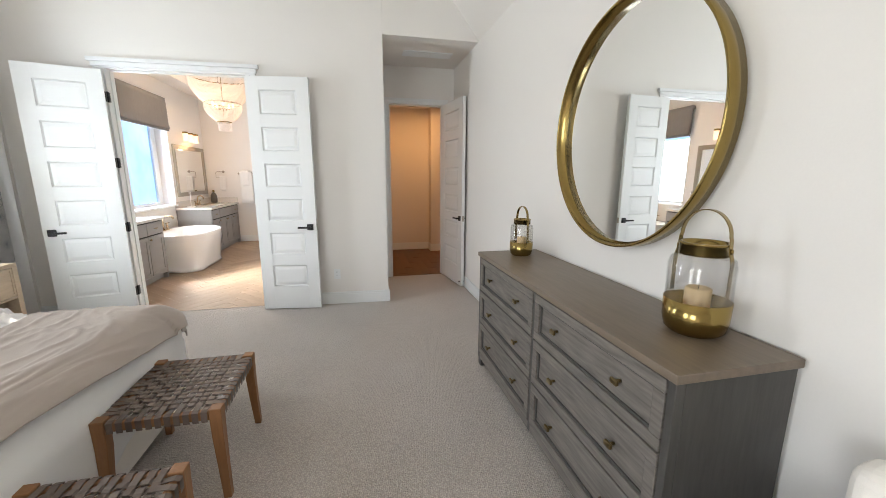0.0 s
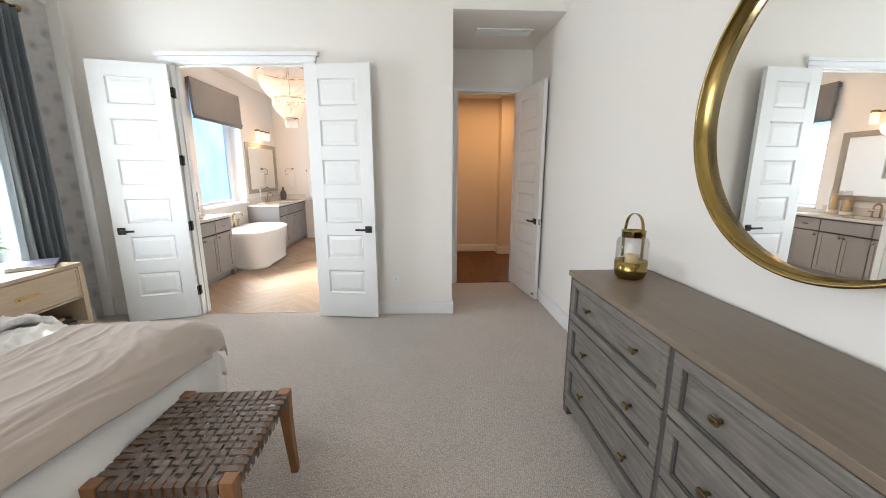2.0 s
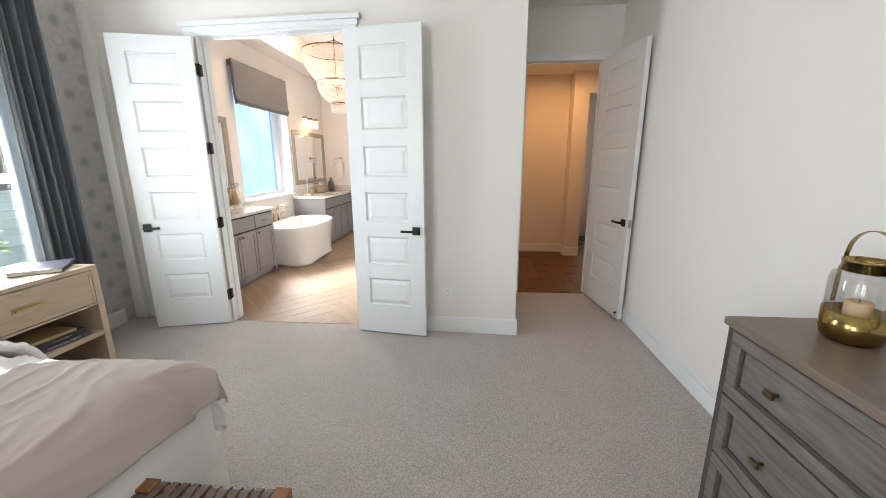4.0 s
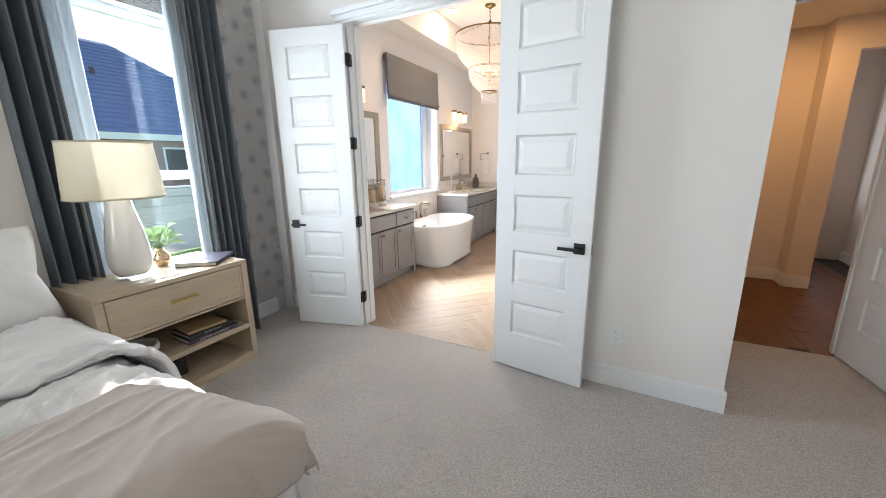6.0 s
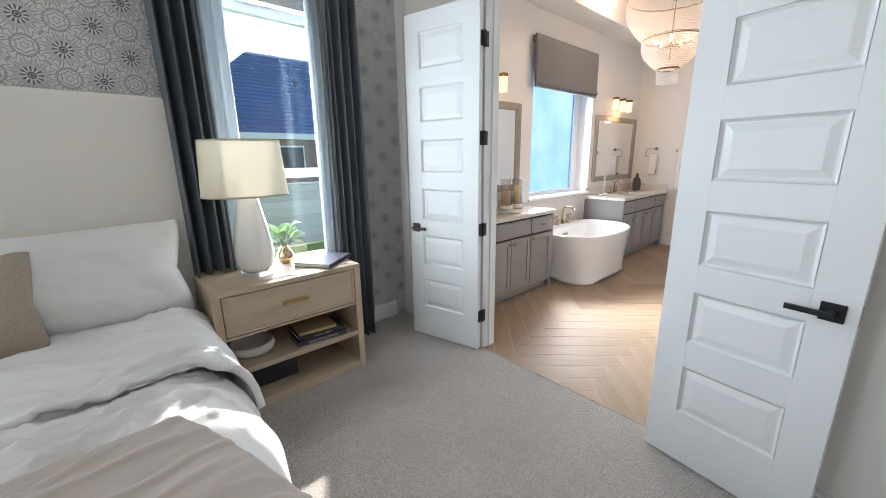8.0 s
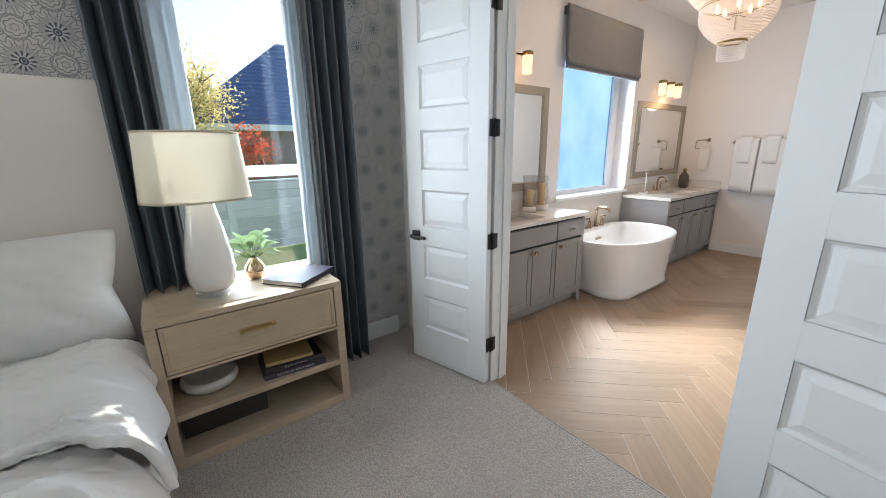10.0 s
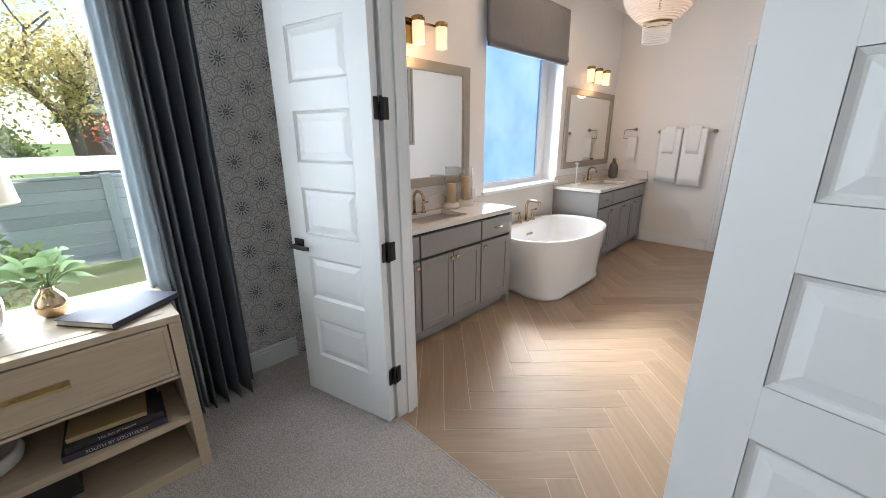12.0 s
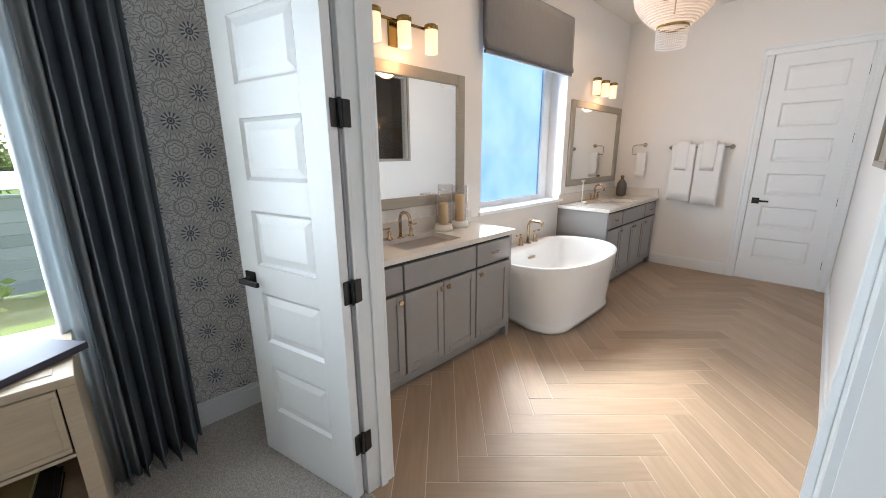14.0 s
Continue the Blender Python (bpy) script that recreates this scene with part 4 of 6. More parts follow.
def draped(x0, x1, y0, y1, top, drop_x1, drop_y0, drop_y1, r=0.07, seed=1, wrinkle=0.012, lift=0.0, nx=90, ny=90, hem=0.02, fold=0.02, calm=None, crease=0.0):
    """A cloth laid over a block: flat on top, rounded over the edges and hanging with soft folds.
    drop_x1 and drop_y1 may be pairs, for a cloth laid askew; past x = calm the cloth lies smoother."""
    bm = bmesh.new()
    fx = drop_x1 if isinstance(drop_x1, tuple) else (drop_x1, drop_x1)
    fy = drop_y1 if isinstance(drop_y1, tuple) else (drop_y1, drop_y1)
    grid = []

    def bend(s, a):
        """distance past the edge -> (out, down)"""
        arc = a * math.pi / 2
        if s <= 0:
            return s, 0.0
        if s < arc:
            return a * math.sin(s / a), a * (1 - math.cos(s / a))
        return a, a + (s - arc)

    for i in range(nx + 1):
        row = []
        for j in range(ny + 1):
            u, v = i / nx, j / ny
            sx = x0 + (x1 + fx[0] + (fx[1] - fx[0]) * v - x0) * u
            sy = y0 - drop_y0 + ((y1 - y0) + drop_y0 + fy[0] + (fy[1] - fy[0]) * u) * v
            ox, dx = bend(sx - (x1 - r), r)
            o1, d1 = bend(sy - (y1 - r), r)
            o0, d0 = bend((y0 + r) - sy, r)
            px = x1 - r + ox
            py = (y1 - r + o1) if sy > (y0 + y1) / 2 else (y0 + r - o0)
            down = max(dx, d1 if sy > (y0 + y1) / 2 else d0)
            if dx > 0 and max(d1, d0) > 0:
                down = math.hypot(dx, max(d1, d0)) * 0.86
            if ox > 0 and max(o1, o0) > 0:
                side_out = o1 if sy > (y0 + y1) / 2 else o0
                reach = math.hypot(ox, side_out)
                if reach > r:
                    px = x1 - r + ox * r / reach
                    py = (y1 - r + side_out * r / reach) if sy > (y0 + y1) / 2 else (y0 + r - side_out * r / reach)
            n1 = noise.noise((sx * 2.4, sy * 1.3, seed))
            n2 = noise.noise((sx * 9 + 2 * n1, sy * 2.4 + n1, seed + 7))
            n3 = noise.noise((sx * 16, sy * 16, seed + 3))
            w = wrinkle * (0.7 * n1 + 0.8 * (1 - abs(n2)) ** 6 + 0.12 * n3)
            n4 = noise.noise((sx * 15 + 6 * n1 + sy * 4, sy * 6 + 4 * n1, seed + 13))
            w += crease * ((1 - abs(n4)) ** 7 - 0.2)
            if calm is not None:
                k = min(1.0, max(0.0, (sx - calm) / 0.25))
                w *= 1 - 0.85 * k
            hang = min(1.0, down / 0.25)
            fold_w = fold * hang * (math.sin(sx * 17 + 3 * noise.noise((sx * 2, 1, seed))) if max(d1, d0) >= dx else math.sin(sy * 15 + 3 * noise.noise((sy * 2, 2, seed))))
            if max(d1, d0) >= dx:
                py += (fold_w + 0.35 * down * 0.25) * (1 if sy > (y0 + y1) / 2 else -1)
            else:
                px += 0.5 * fold_w
            ripple = hem * noise.noise((sx * 4, sy * 4, seed + 9)) * hang
            row.append(bm.verts.new((px, py, top + lift - down + w * (1 - 0.7 * hang) + ripple)))
        grid.append(row)
    for a, c in zip(grid, grid[1:]):
        for j in range(ny):
            bm.faces.new((a[j], c[j], c[j + 1], a[j + 1])).smooth = True
    bmesh.ops.recalc_face_normals(bm, faces=bm.faces)
    return bm


BY0, BY1, BEDX = 2.78, 4.84, -1.49   # the bed's sides and foot


def bed():
    root = thing("bed", "king bed with a tall cream upholstered headboard", "bed")
    part("headboard", cube(LX + 0.018, LX + 0.12, 2.62, 4.915, 0.05, 1.815, bevel=0.03, segments=4), CREAM, root, "tall plain cream linen headboard")
    part("base", cube(LX + 0.125, -1.54, BY0 + 0.1, BY1 - 0.09, 0.03, 0.32, bevel=0.015), CREAM, root, "cream upholstered bed base")
    part("mattress", cube(LX + 0.125, BEDX - 0.1, BY0 + 0.11, BY1 - 0.11, 0.321, 0.555, bevel=0.08, segments=4), LINEN, root)
    return root


bed()
duvet = solid("duvet", draped(LX + 0.45, BEDX - 0.03, BY0, BY1, 0.65, 0.36, 0.36, 0.28, r=0.25, seed=2, wrinkle=0.045, nx=230, ny=190, fold=0.03, calm=-2.3, crease=0.02), LINEN, "rumpled white cotton duvet hanging over the bed's sides", "duvet")
duvet.modifiers.new("thickness", "SOLIDIFY").thickness = 0.022
sheet = solid("folded_sheet", draped(-3.26, -2.0, BY0 - 0.015, BY1 + 0.035, 0.70, (-0.62, -0.5), 0.16, (0.10, 0.20), r=0.2, seed=12, wrinkle=0.03, nx=90, ny=180, crease=0.016), LINEN, "white top sheet folded back over the duvet", "sheet")
sheet.modifiers.new("thickness", "SOLIDIFY").thickness = 0.03
throw = solid("throw_blanket", draped(-2.225, BEDX + 0.008, BY0 - 0.025, BY1 + 0.026, 0.684, (-0.13, 0.08), 0.0, (-0.26, 0.14), r=0.285, seed=21, wrinkle=0.012, nx=110, ny=140, hem=0.022, fold=0.02, crease=0.004), THROW, "taupe linen throw laid askew across the foot of the bed", "blanket")
throw.modifiers.new("thickness", "SOLIDIFY").thickness = 0.008


def pillow_mesh(w, h, t, seed, power=0.45, ear=0.06):
    """A stuffed cushion in the y-z plane, thick along x, with drawn-out corners."""
    bm = bmesh.new()
    n = 34
    for side in (-1, 1):
        grid = []
        for i in range(n + 1):
            row = []
            for j in range(n + 1):
                u, v = 2 * i / n - 1, 2 * j / n - 1
                full = max(0.0, (1 - u * u) * (1 - v * v)) ** power
                pull = 1 - ear * ((1 - abs(u)) * abs(v) ** 3 + (1 - abs(v)) * abs(u) ** 3) * 2 - 0.03 * (u * v) ** 4
                wr = 0.02 * noise.noise((u * 3, v * 3, seed)) + 0.012 * (1 - abs(noise.noise((u * 5 + v * 2, v * 3 - u, seed + side)))) ** 4
                row.append(bm.verts.new((side * (t / 2 * full + 0.004) + wr * full ** 0.5, u * w / 2 * pull, v * h / 2 * pull + 0.01 * noise.noise((u * 3, 2, seed)))))
            grid.append(row)
        for a, c in zip(grid, grid[1:]):
            for j in range(n):
                bm.faces.new((a[j], c[j], c[j + 1], a[j + 1])).smooth = True
    bmesh.ops.remove_doubles(bm, verts=bm.verts, dist=0.009)
    bmesh.ops.recalc_face_normals(bm, faces=bm.faces)
    return bm


for y, s in ((4.31, 1), (3.2, 2)):
    solid("pillow", pillow_mesh(1.08, 0.56, 0.38, s), LINEN, "plump white cotton pillow leaning on the headboard", "pillow", group="pillows on the bed", m=pose(-3.41, y, 0.89, 0, -20, 0))
solid("cushion", pillow_mesh(0.52, 0.46, 0.22, 5), KNIT, "oatmeal boucle cushion leaning on the white pillows", "cushion", m=pose(-3.17, 4.02, 0.89, 0, -22, 4))


def woven_stool(m, label):
    root = thing("woven_stool", label, "stool", m, "stools at the foot of the bed")
    W, L, H = 0.50, 0.57, 0.455
    for sx in (-1, 1):
        for sy in (-1, 1):
            bm = bmesh.new()
            rows = []
            for z, k, o in ((0, 0.017, 0.014), (0.16, 0.02, 0.006), (0.32, 0.024, 0.0), (H, 0.026, 0.0)):
                cx, cy = sx * (W / 2 - 0.026 + o), sy * (L / 2 - 0.026 + o)
                rows.append([bm.verts.new((cx + a * k, cy + b * k, z)) for a, b in ((-1, -1), (1, -1), (1, 1), (-1, 1))])
            for a, c in zip(rows, rows[1:]):
                for i in range(4):
                    bm.faces.new((a[i], a[(i + 1) % 4], c[(i + 1) % 4], c[i]))
            bm.faces.new(rows[0][::-1])
            bm.faces.new(rows[-1])
            bmesh.ops.bevel(bm, geom=[e for e in bm.edges], offset=0.003, segments=1, affect="EDGES")
            part("leg", bm, WALNUT, root)
    for sx in (-1, 1):
        part("rail", cube(sx * (W / 2 - 0.022) - 0.014, sx * (W / 2 - 0.022) + 0.014, -L / 2 + 0.052, L / 2 - 0.052, H - 0.055, H - 0.012, bevel=0.006), WALNUT, root)
    for sy in (-1, 1):
        part("rail", cube(-W / 2 + 0.052, W / 2 - 0.052, sy * (L / 2 - 0.022) - 0.014, sy * (L / 2 - 0.022) + 0.014, H - 0.055, H - 0.012, bevel=0.006), WALNUT, root)

    def strap(lo, hi, at, width, along, odd, n):
        """One strap over and under n crossing straps, folded down over the rails."""
        bm = bmesh.new()
        pts = [(lo - 0.002, H - 0.058), (lo - 0.003, H - 0.012), (lo + 0.014, H - 0.006)]
        pitch = (hi - lo - 0.132) / (n - 1)
        for k in range(n):
            u = lo + 0.066 + pitch * k
            z = H - 0.0085 + (0.0042 if (k + odd) % 2 else -0.0042)
            pts += [(u - 0.3 * pitch, z), (u + 0.3 * pitch, z)]
        pts += [(hi - 0.014, H - 0.006), (hi + 0.003, H - 0.012), (hi + 0.002, H - 0.058)]
        rows = []
        for u, z in pts:
            q = [(-width / 2, -0.0013), (width / 2, -0.0013), (width / 2, 0.0013), (-width / 2, 0.0013)]
            rows.append([bm.verts.new((u, at + a, z + b) if along == "x" else (at + a, u, z + b)) for a, b in q])
        for a, c in zip(rows, rows[1:]):
            for i in range(4):
                bm.faces.new((a[i], a[(i + 1) % 4], c[(i + 1) % 4], c[i]))
        bm.faces.new(rows[0])
        bm.faces.new(rows[-1])
        bmesh.ops.recalc_face_normals(bm, faces=bm.faces)
        part("leather_strap", bm, LEATHER, root)

    nx_, ny_ = 11, 12
    for k in range(nx_):
        strap(-L / 2 + 0.004, L / 2 - 0.004, -W / 2 + 0.07 + (W - 0.14) * k / (nx_ - 1), 0.025, "y", k % 2, ny_)
    for k in range(ny_):
        strap(-W / 2 + 0.004, W / 2 - 0.004, -L / 2 + 0.07 + (L - 0.14) * k / (ny_ - 1), 0.025, "x", (k + 1) % 2, nx_)
    return root


s1 = woven_stool(pose(-1.27, 4.075, 0), "teak stool with a woven brown leather strap seat")
copy_thing(s1, pose(-1.27, 3.19, 0))

# ---- bedroom: nightstand and what stands on it ----


def nightstand():
    root = thing("nightstand", "bleached oak nightstand with one drawer and two open shelves", "nightstand")
    x0, x1, y0, y1, h = LX + 0.035, -3.126, 4.872, 5.765, 0.772
    for a in (y0, y1 - 0.045):
        part("side_panel", cube(x0, x1, a, a + 0.045, 0, h - 0.0305, bevel=0.003), OAK, root)
    part("top", cube(x0, x1, y0, y1, h - 0.03, h, bevel=0.003), OAK, root)
    part("top_inlay", cube(x0 + 0.06, x1 - 0.05, y0 + 0.05, y1 - 0.05, h + 0.0005, h + 0.003, bevel=0.0012, segments=1), OAK, root)
    part("drawer_box", cube(x0 + 0.01, x1 - 0.03, y0 + 0.046, y1 - 0.046, 0.5, h - 0.031), DARKGAP, root)
    d = part("drawer", cube(x1 - 0.024, x1 - 0.006, y0 + 0.05, y1 - 0.05, 0.505, h - 0.036, bevel=0.002, segments=1), OAK, root)
    w = 0.018
    for a, b, c, e in ((y0 + 0.05, y1 - 0.05, 0.505, 0.505 + w), (y0 + 0.05, y1 - 0.05, h - 0.036 - w, h - 0.036), (y0 + 0.05, y0 + 0.05 + w, 0.5235, h - 0.0545), (y1 - 0.05 - w, y1 - 0.05, 0.5235, h - 0.0545)):
        part("drawer_edge", cube(x1 - 0.0065, x1 - 0.001, a, b, c, e, bevel=0.0015, segments=1), OAK, d)
    ym, zm = (y0 + y1) / 2, 0.622
    part("back_plate", cube(x1 - 0.006, x1 - 0.0035, ym - 0.085, ym + 0.085, zm - 0.017, zm + 0.017, bevel=0.001, segments=1), PULL, d, "brass pull")
    bm = tube([(x1 - 0.004, ym - 0.06, zm), (x1 + 0.018, ym - 0.06, zm)], 0.005)
    tube([(x1 - 0.004, ym + 0.06, zm), (x1 + 0.018, ym + 0.06, zm)], 0.005, bm=bm)
    box(bm, x1 + 0.014, x1 + 0.022, ym - 0.08, ym + 0.08, zm - 0.006, zm + 0.006, 0.002)
    part("pull", bm, PULL, d)
    part("divider", cube(x0 + 0.01, x1 - 0.001, y0 + 0.0455, y1 - 0.0455, 0.487, 0.4995), OAK, root)
    part("shelf", cube(x0 + 0.01, x1 - 0.004, y0 + 0.0455, y1 - 0.0455, 0.255, 0.29, bevel=0.002, segments=1), OAK, root)
    part("bottom_shelf", cube(x0 + 0.01, x1 - 0.001, y0 + 0.0455, y1 - 0.0455, 0.0, 0.058, bevel=0.002, segments=1), OAK, root)
    part("back_panel", cube(x0 + 0.001, x0 + 0.0095, y0 + 0.046, y1 - 0.046, 0.0, 0.74), OAK, root)


nightstand()
NZ = 0.7755


def table_lamp():
    root = thing("table_lamp", "pale ceramic table lamp with a cream drum shade", "lamp", pose(-3.365, 5.18, NZ))
    part("plinth", lathe([(0, 0), (0.088, 0), (0.09, 0.003), (0.09, 0.022), (0.088, 0.025), (0, 0.025)], 40), GLASS, root, "clear acrylic disc").visible_shadow = False
    part("base", lathe([(0, 0.0255), (0.075, 0.0255), (0.094, 0.045), (0.106, 0.08), (0.112, 0.13), (0.108, 0.19), (0.097, 0.27), (0.082, 0.35), (0.068, 0.42), (0.06, 0.47), (0.052, 0.49), (0.03, 0.497), (0, 0.4675)], 48), CERAMIC, root, "glazed teardrop body")
    part("neck", lathe([(0, 0.4685), (0.012, 0.4685), (0.012, 0.56), (0.019, 0.562), (0.019, 0.605), (0, 0.606)], 20), BRASS, root)
    part("bulb", lathe([(0, 0.6065), (0.014, 0.6065), (0.016, 0.63), (0.032, 0.665), (0.03, 0.69), (0.016, 0.707), (0, 0.71)], 20), WHITESTONE, root)
    part("harp", tube([(0, -0.012, 0.53), (0, -0.05, 0.58), (0, -0.058, 0.66), (0, -0.03, 0.745), (0, 0, 0.765), (0, 0.03, 0.745), (0, 0.058, 0.66), (0, 0.05, 0.58), (0, 0.012, 0.53)], 0.003, 8), BRASS, root)
    r0, r1, z0, z1 = 0.235, 0.214, 0.488, 0.80
    s = part("shade", lathe([(r0 - 0.001, z0), (r1 - 0.001, z1)], 64), SHADE, root, "cream linen drum shade in window light")
    part("rim", lathe([(r0 + 0.001, z0 - 0.002), (r0 + 0.001, z0 + 0.008), (r0 - 0.003, z0 + 0.008), (r0 - 0.003, z0 - 0.002)], 64, True), SHADE, s)
    part("rim", lathe([(r1 + 0.001, z1 - 0.008), (r1 + 0.001, z1 + 0.002), (r1 - 0.003, z1 + 0.002), (r1 - 0.003, z1 - 0.008)], 64, True), SHADE, s)
    bm = bmesh.new()
    for a in (20, 140, 260):
        tube([(0, 0, 0.766), ((r1 - 0.003) * math.cos(radians(a)), (r1 - 0.003) * math.sin(radians(a)), 0.777)], 0.002, 6, bm)
    part("spider", bm, BRASS, s)
    part("finial", lathe([(0, 0.766), (0.006, 0.767), (0.009, 0.785), (0.004, 0.797), (0, 0.8)], 14), BRASS, root)


table_lamp()


def leaf_mesh(bm, base, way, length, width, droop, roll):
    """A cupped oval leaf with a bent midrib."""
    way = Vector(way).normalized()
    side = way.cross(Vector((0, 0, 1)))
    side = side.normalized() if side.length > 0.01 else Vector((1, 0, 0))
    up = side.cross(way)
    side = (side * math.cos(roll) + up * math.sin(roll)).normalized()
    n, rows = 7, []
    for i in range(n + 1):
        u = i / n
        p = Vector(base) + way * (length * u) - Vector((0, 0, droop * u * u * length))
        w = width * math.sin(math.pi * min(0.97, 0.04 + 0.96 * u) ** 0.8) * 0.5
        nrm = side.cross(way).normalized()
        rows.append([bm.verts.new(p - side * w + nrm * w * 0.35), bm.verts.new(p), bm.verts.new(p + side * w + nrm * w * 0.35)])
    for a, c in zip(rows, rows[1:]):
        for k in range(2):
            bm.faces.new((a[k], a[k + 1], c[k + 1], c[k])).smooth = True


def plant():
    root = thing("potted_plant", "broad green leaves in a small rose-gold glass vase", "plant", pose(-3.48, 5.40, NZ))
    part("vase", lathe([(0, 0), (0.028, 0), (0.046, 0.018), (0.054, 0.045), (0.05, 0.075), (0.034, 0.1), (0.023, 0.112), (0.022, 0.122), (0.025, 0.128), (0.021, 0.128), (0.019, 0.118), (0, 0.11)], 36), PINK, root, "rose-gold lustre glass vase")
    rng = random.Random(4)
    for k in range(21):
        a = k * 2.399
        tilt = 0.35 + 0.9 * (k / 21)
        way = (math.cos(a) * math.sin(tilt), math.sin(a) * math.sin(tilt), math.cos(tilt))
        st = rng.uniform(0.07, 0.14)
        base = Vector((0, 0, 0.115))
        end = base + Vector(way) * st
        bm = bmesh.new()
        tube([base, end], 0.0022, 6, bm)
        leaf_mesh(bm, end, Vector(way) + Vector((0, 0, -0.1)), rng.uniform(0.095, 0.135), rng.uniform(0.065, 0.085), rng.uniform(0.1, 0.6), rng.uniform(-0.5, 0.5))
        part("leaf", bm, LEAF, root)


plant()


def book(m, l, w, t, cover, label, spine=()):
    root = thing("book", label, "book", m)
    bm = cube(0, w, 0, l, 0, 0.003, bevel=0.001, segments=1)
    box(bm, 0, w, 0, l, t - 0.003, t, 0.001, 1)
    box(bm, w - 0.003, w + 0.001, 0, l, 0.0005, t - 0.0005, 0.001, 1)
    part("cover", bm, cover, root)
    part("pages", cube(0.005, w - 0.004, 0.005, l - 0.005, 0.0035, t - 0.0035), PAGES, root)
    if spine:
        curve = bpy.data.curves.new("spine_text", "FONT")
        curve.body, curve.size, curve.extrude, curve.align_x, curve.align_y = spine, t * 0.62, 0.0002, "CENTER", "CENTER"
        tmp = bpy.data.objects.new("spine_text", curve)
        scene.collection.objects.link(tmp)
        bpy.context.view_layer.update()
        me = bpy.data.meshes.new_from_object(tmp.evaluated_get(bpy.context.evaluated_depsgraph_get()))
        bpy.data.objects.remove(tmp)
        me.materials.clear()
        me.materials.append(LETTER)
        ob = new("spine_title", me)
        ob.parent = root
        ob.matrix_local = Matrix.Translation((w + 0.0013, l / 2, t / 2)) @ Euler((radians(90), 0, radians(90))).to_matrix().to_4x4()
    return root


book(pose(-3.345, 5.40, NZ, 0, 0, 37), 0.315, 0.26, 0.026, NAVY, "dark plum cloth book lying on the nightstand")
book(pose(-3.40, 5.33, 0.2905, 0, 0, -4), 0.33, 0.235, 0.03, NAVY, "dark book with silver spine lettering on the shelf", "SOUTH BY SOUTHEAST")
book(pose(-3.395, 5.335, 0.3205, 0, 0, -2), 0.31, 0.22, 0.026, CHARCOAL, "black book with silver spine lettering in a stack", "The Art of Nature")
book(pose(-3.39, 5.355, 0.3465, 0, 0, -6), 0.25, 0.19, 0.02, OCHRE, "tan cloth book on top of the stack")
solid("bowl", lathe([(0, 0), (0.10, 0), (0.125, 0.012), (0.135, 0.04), (0.128, 0.062), (0.118, 0.066), (0.098, 0.05), (0.088, 0.03), (0, 0.026)], 44), WHITESTONE, "wide chalk-white stoneware bowl on the shelf", "bowl", m=pose(-3.34, 5.085, 0.2905))
bx = thing("storage_box", "low black lacquer box on the bottom shelf", "box", pose(-3.40, 5.13, 0.0585))
part("body", cube(-0.13, 0.13, -0.2, 0.2, 0, 0.10, bevel=0.004), CHARCOAL, bx)
part("lid", cube(-0.134, 0.134, -0.204, 0.204, 0.1005, 0.12, bevel=0.004), CHARCOAL, bx)


def outlet(m):
    root = thing("wall_outlet", "white duplex outlet plate low on the wall", "outlet", m)
    part("plate", cube(-0.036, 0.036, -0.006, 0, -0.058, 0.058, bevel=0.003), TRIM, root)
    for z in (-0.022, 0.022):
        r = part("receptacle", cube(-0.017, 0.017, -0.0085, -0.0055, z - 0.014, z + 0.014, bevel=0.002, segments=1), TRIM, root)
        for x in (-0.007, 0.007):
            part("slot", cube(x - 0.0012, x + 0.0012, -0.0091, -0.0084, z - 0.003, z + 0.007), BLACK, r)


outlet(SKEW @ pose(-0.664, DY - 0.0005, 0.357))
vent = thing("ceiling_vent", "white louvred air grille in the recess ceiling", "vent", pose(0.5, 7.0, 2.9445))
for a, b, c, d in ((-0.3, 0.3, -0.1, -0.08), (-0.3, 0.3, 0.08, 0.1), (-0.3, -0.28, -0.0795, 0.0795), (0.28, 0.3, -0.0795, 0.0795)):
    part("frame", cube(a, b, c, d, -0.012, 0, bevel=0.002, segments=1), TRIM, vent)
for k in range(9):
    part("slat", cube(-0.279, 0.279, -0.072 + 0.018 * k - 0.006, -0.072 + 0.018 * k + 0.006, -0.009, -0.003), TRIM, vent)

# ---- bathroom ----


def bar_pull(parent, y, z, x):
    bm = cube(x + 0.012, x + 0.022, y - 0.04, y + 0.04, z - 0.007, z + 0.007, bevel=0.004)
    for s in (-0.025, 0.025):
        tube([(x - 0.001, y + s, z), (x + 0.014, y + s, z)], 0.004, 8, bm)
    part("pull", bm, CHAMPAGNE, parent, "champagne bronze pull")


def square_knob(parent, y, z, x):
    bm = tube([(x - 0.001, y, z), (x + 0.014, y, z)], 0.006, 8)
    box(bm, x + 0.012, x + 0.024, y - 0.0135, y + 0.0135, z - 0.0135, z + 0.0135, 0.003)
    part("knob", bm, CHAMPAGNE, parent, "square champagne bronze knob")


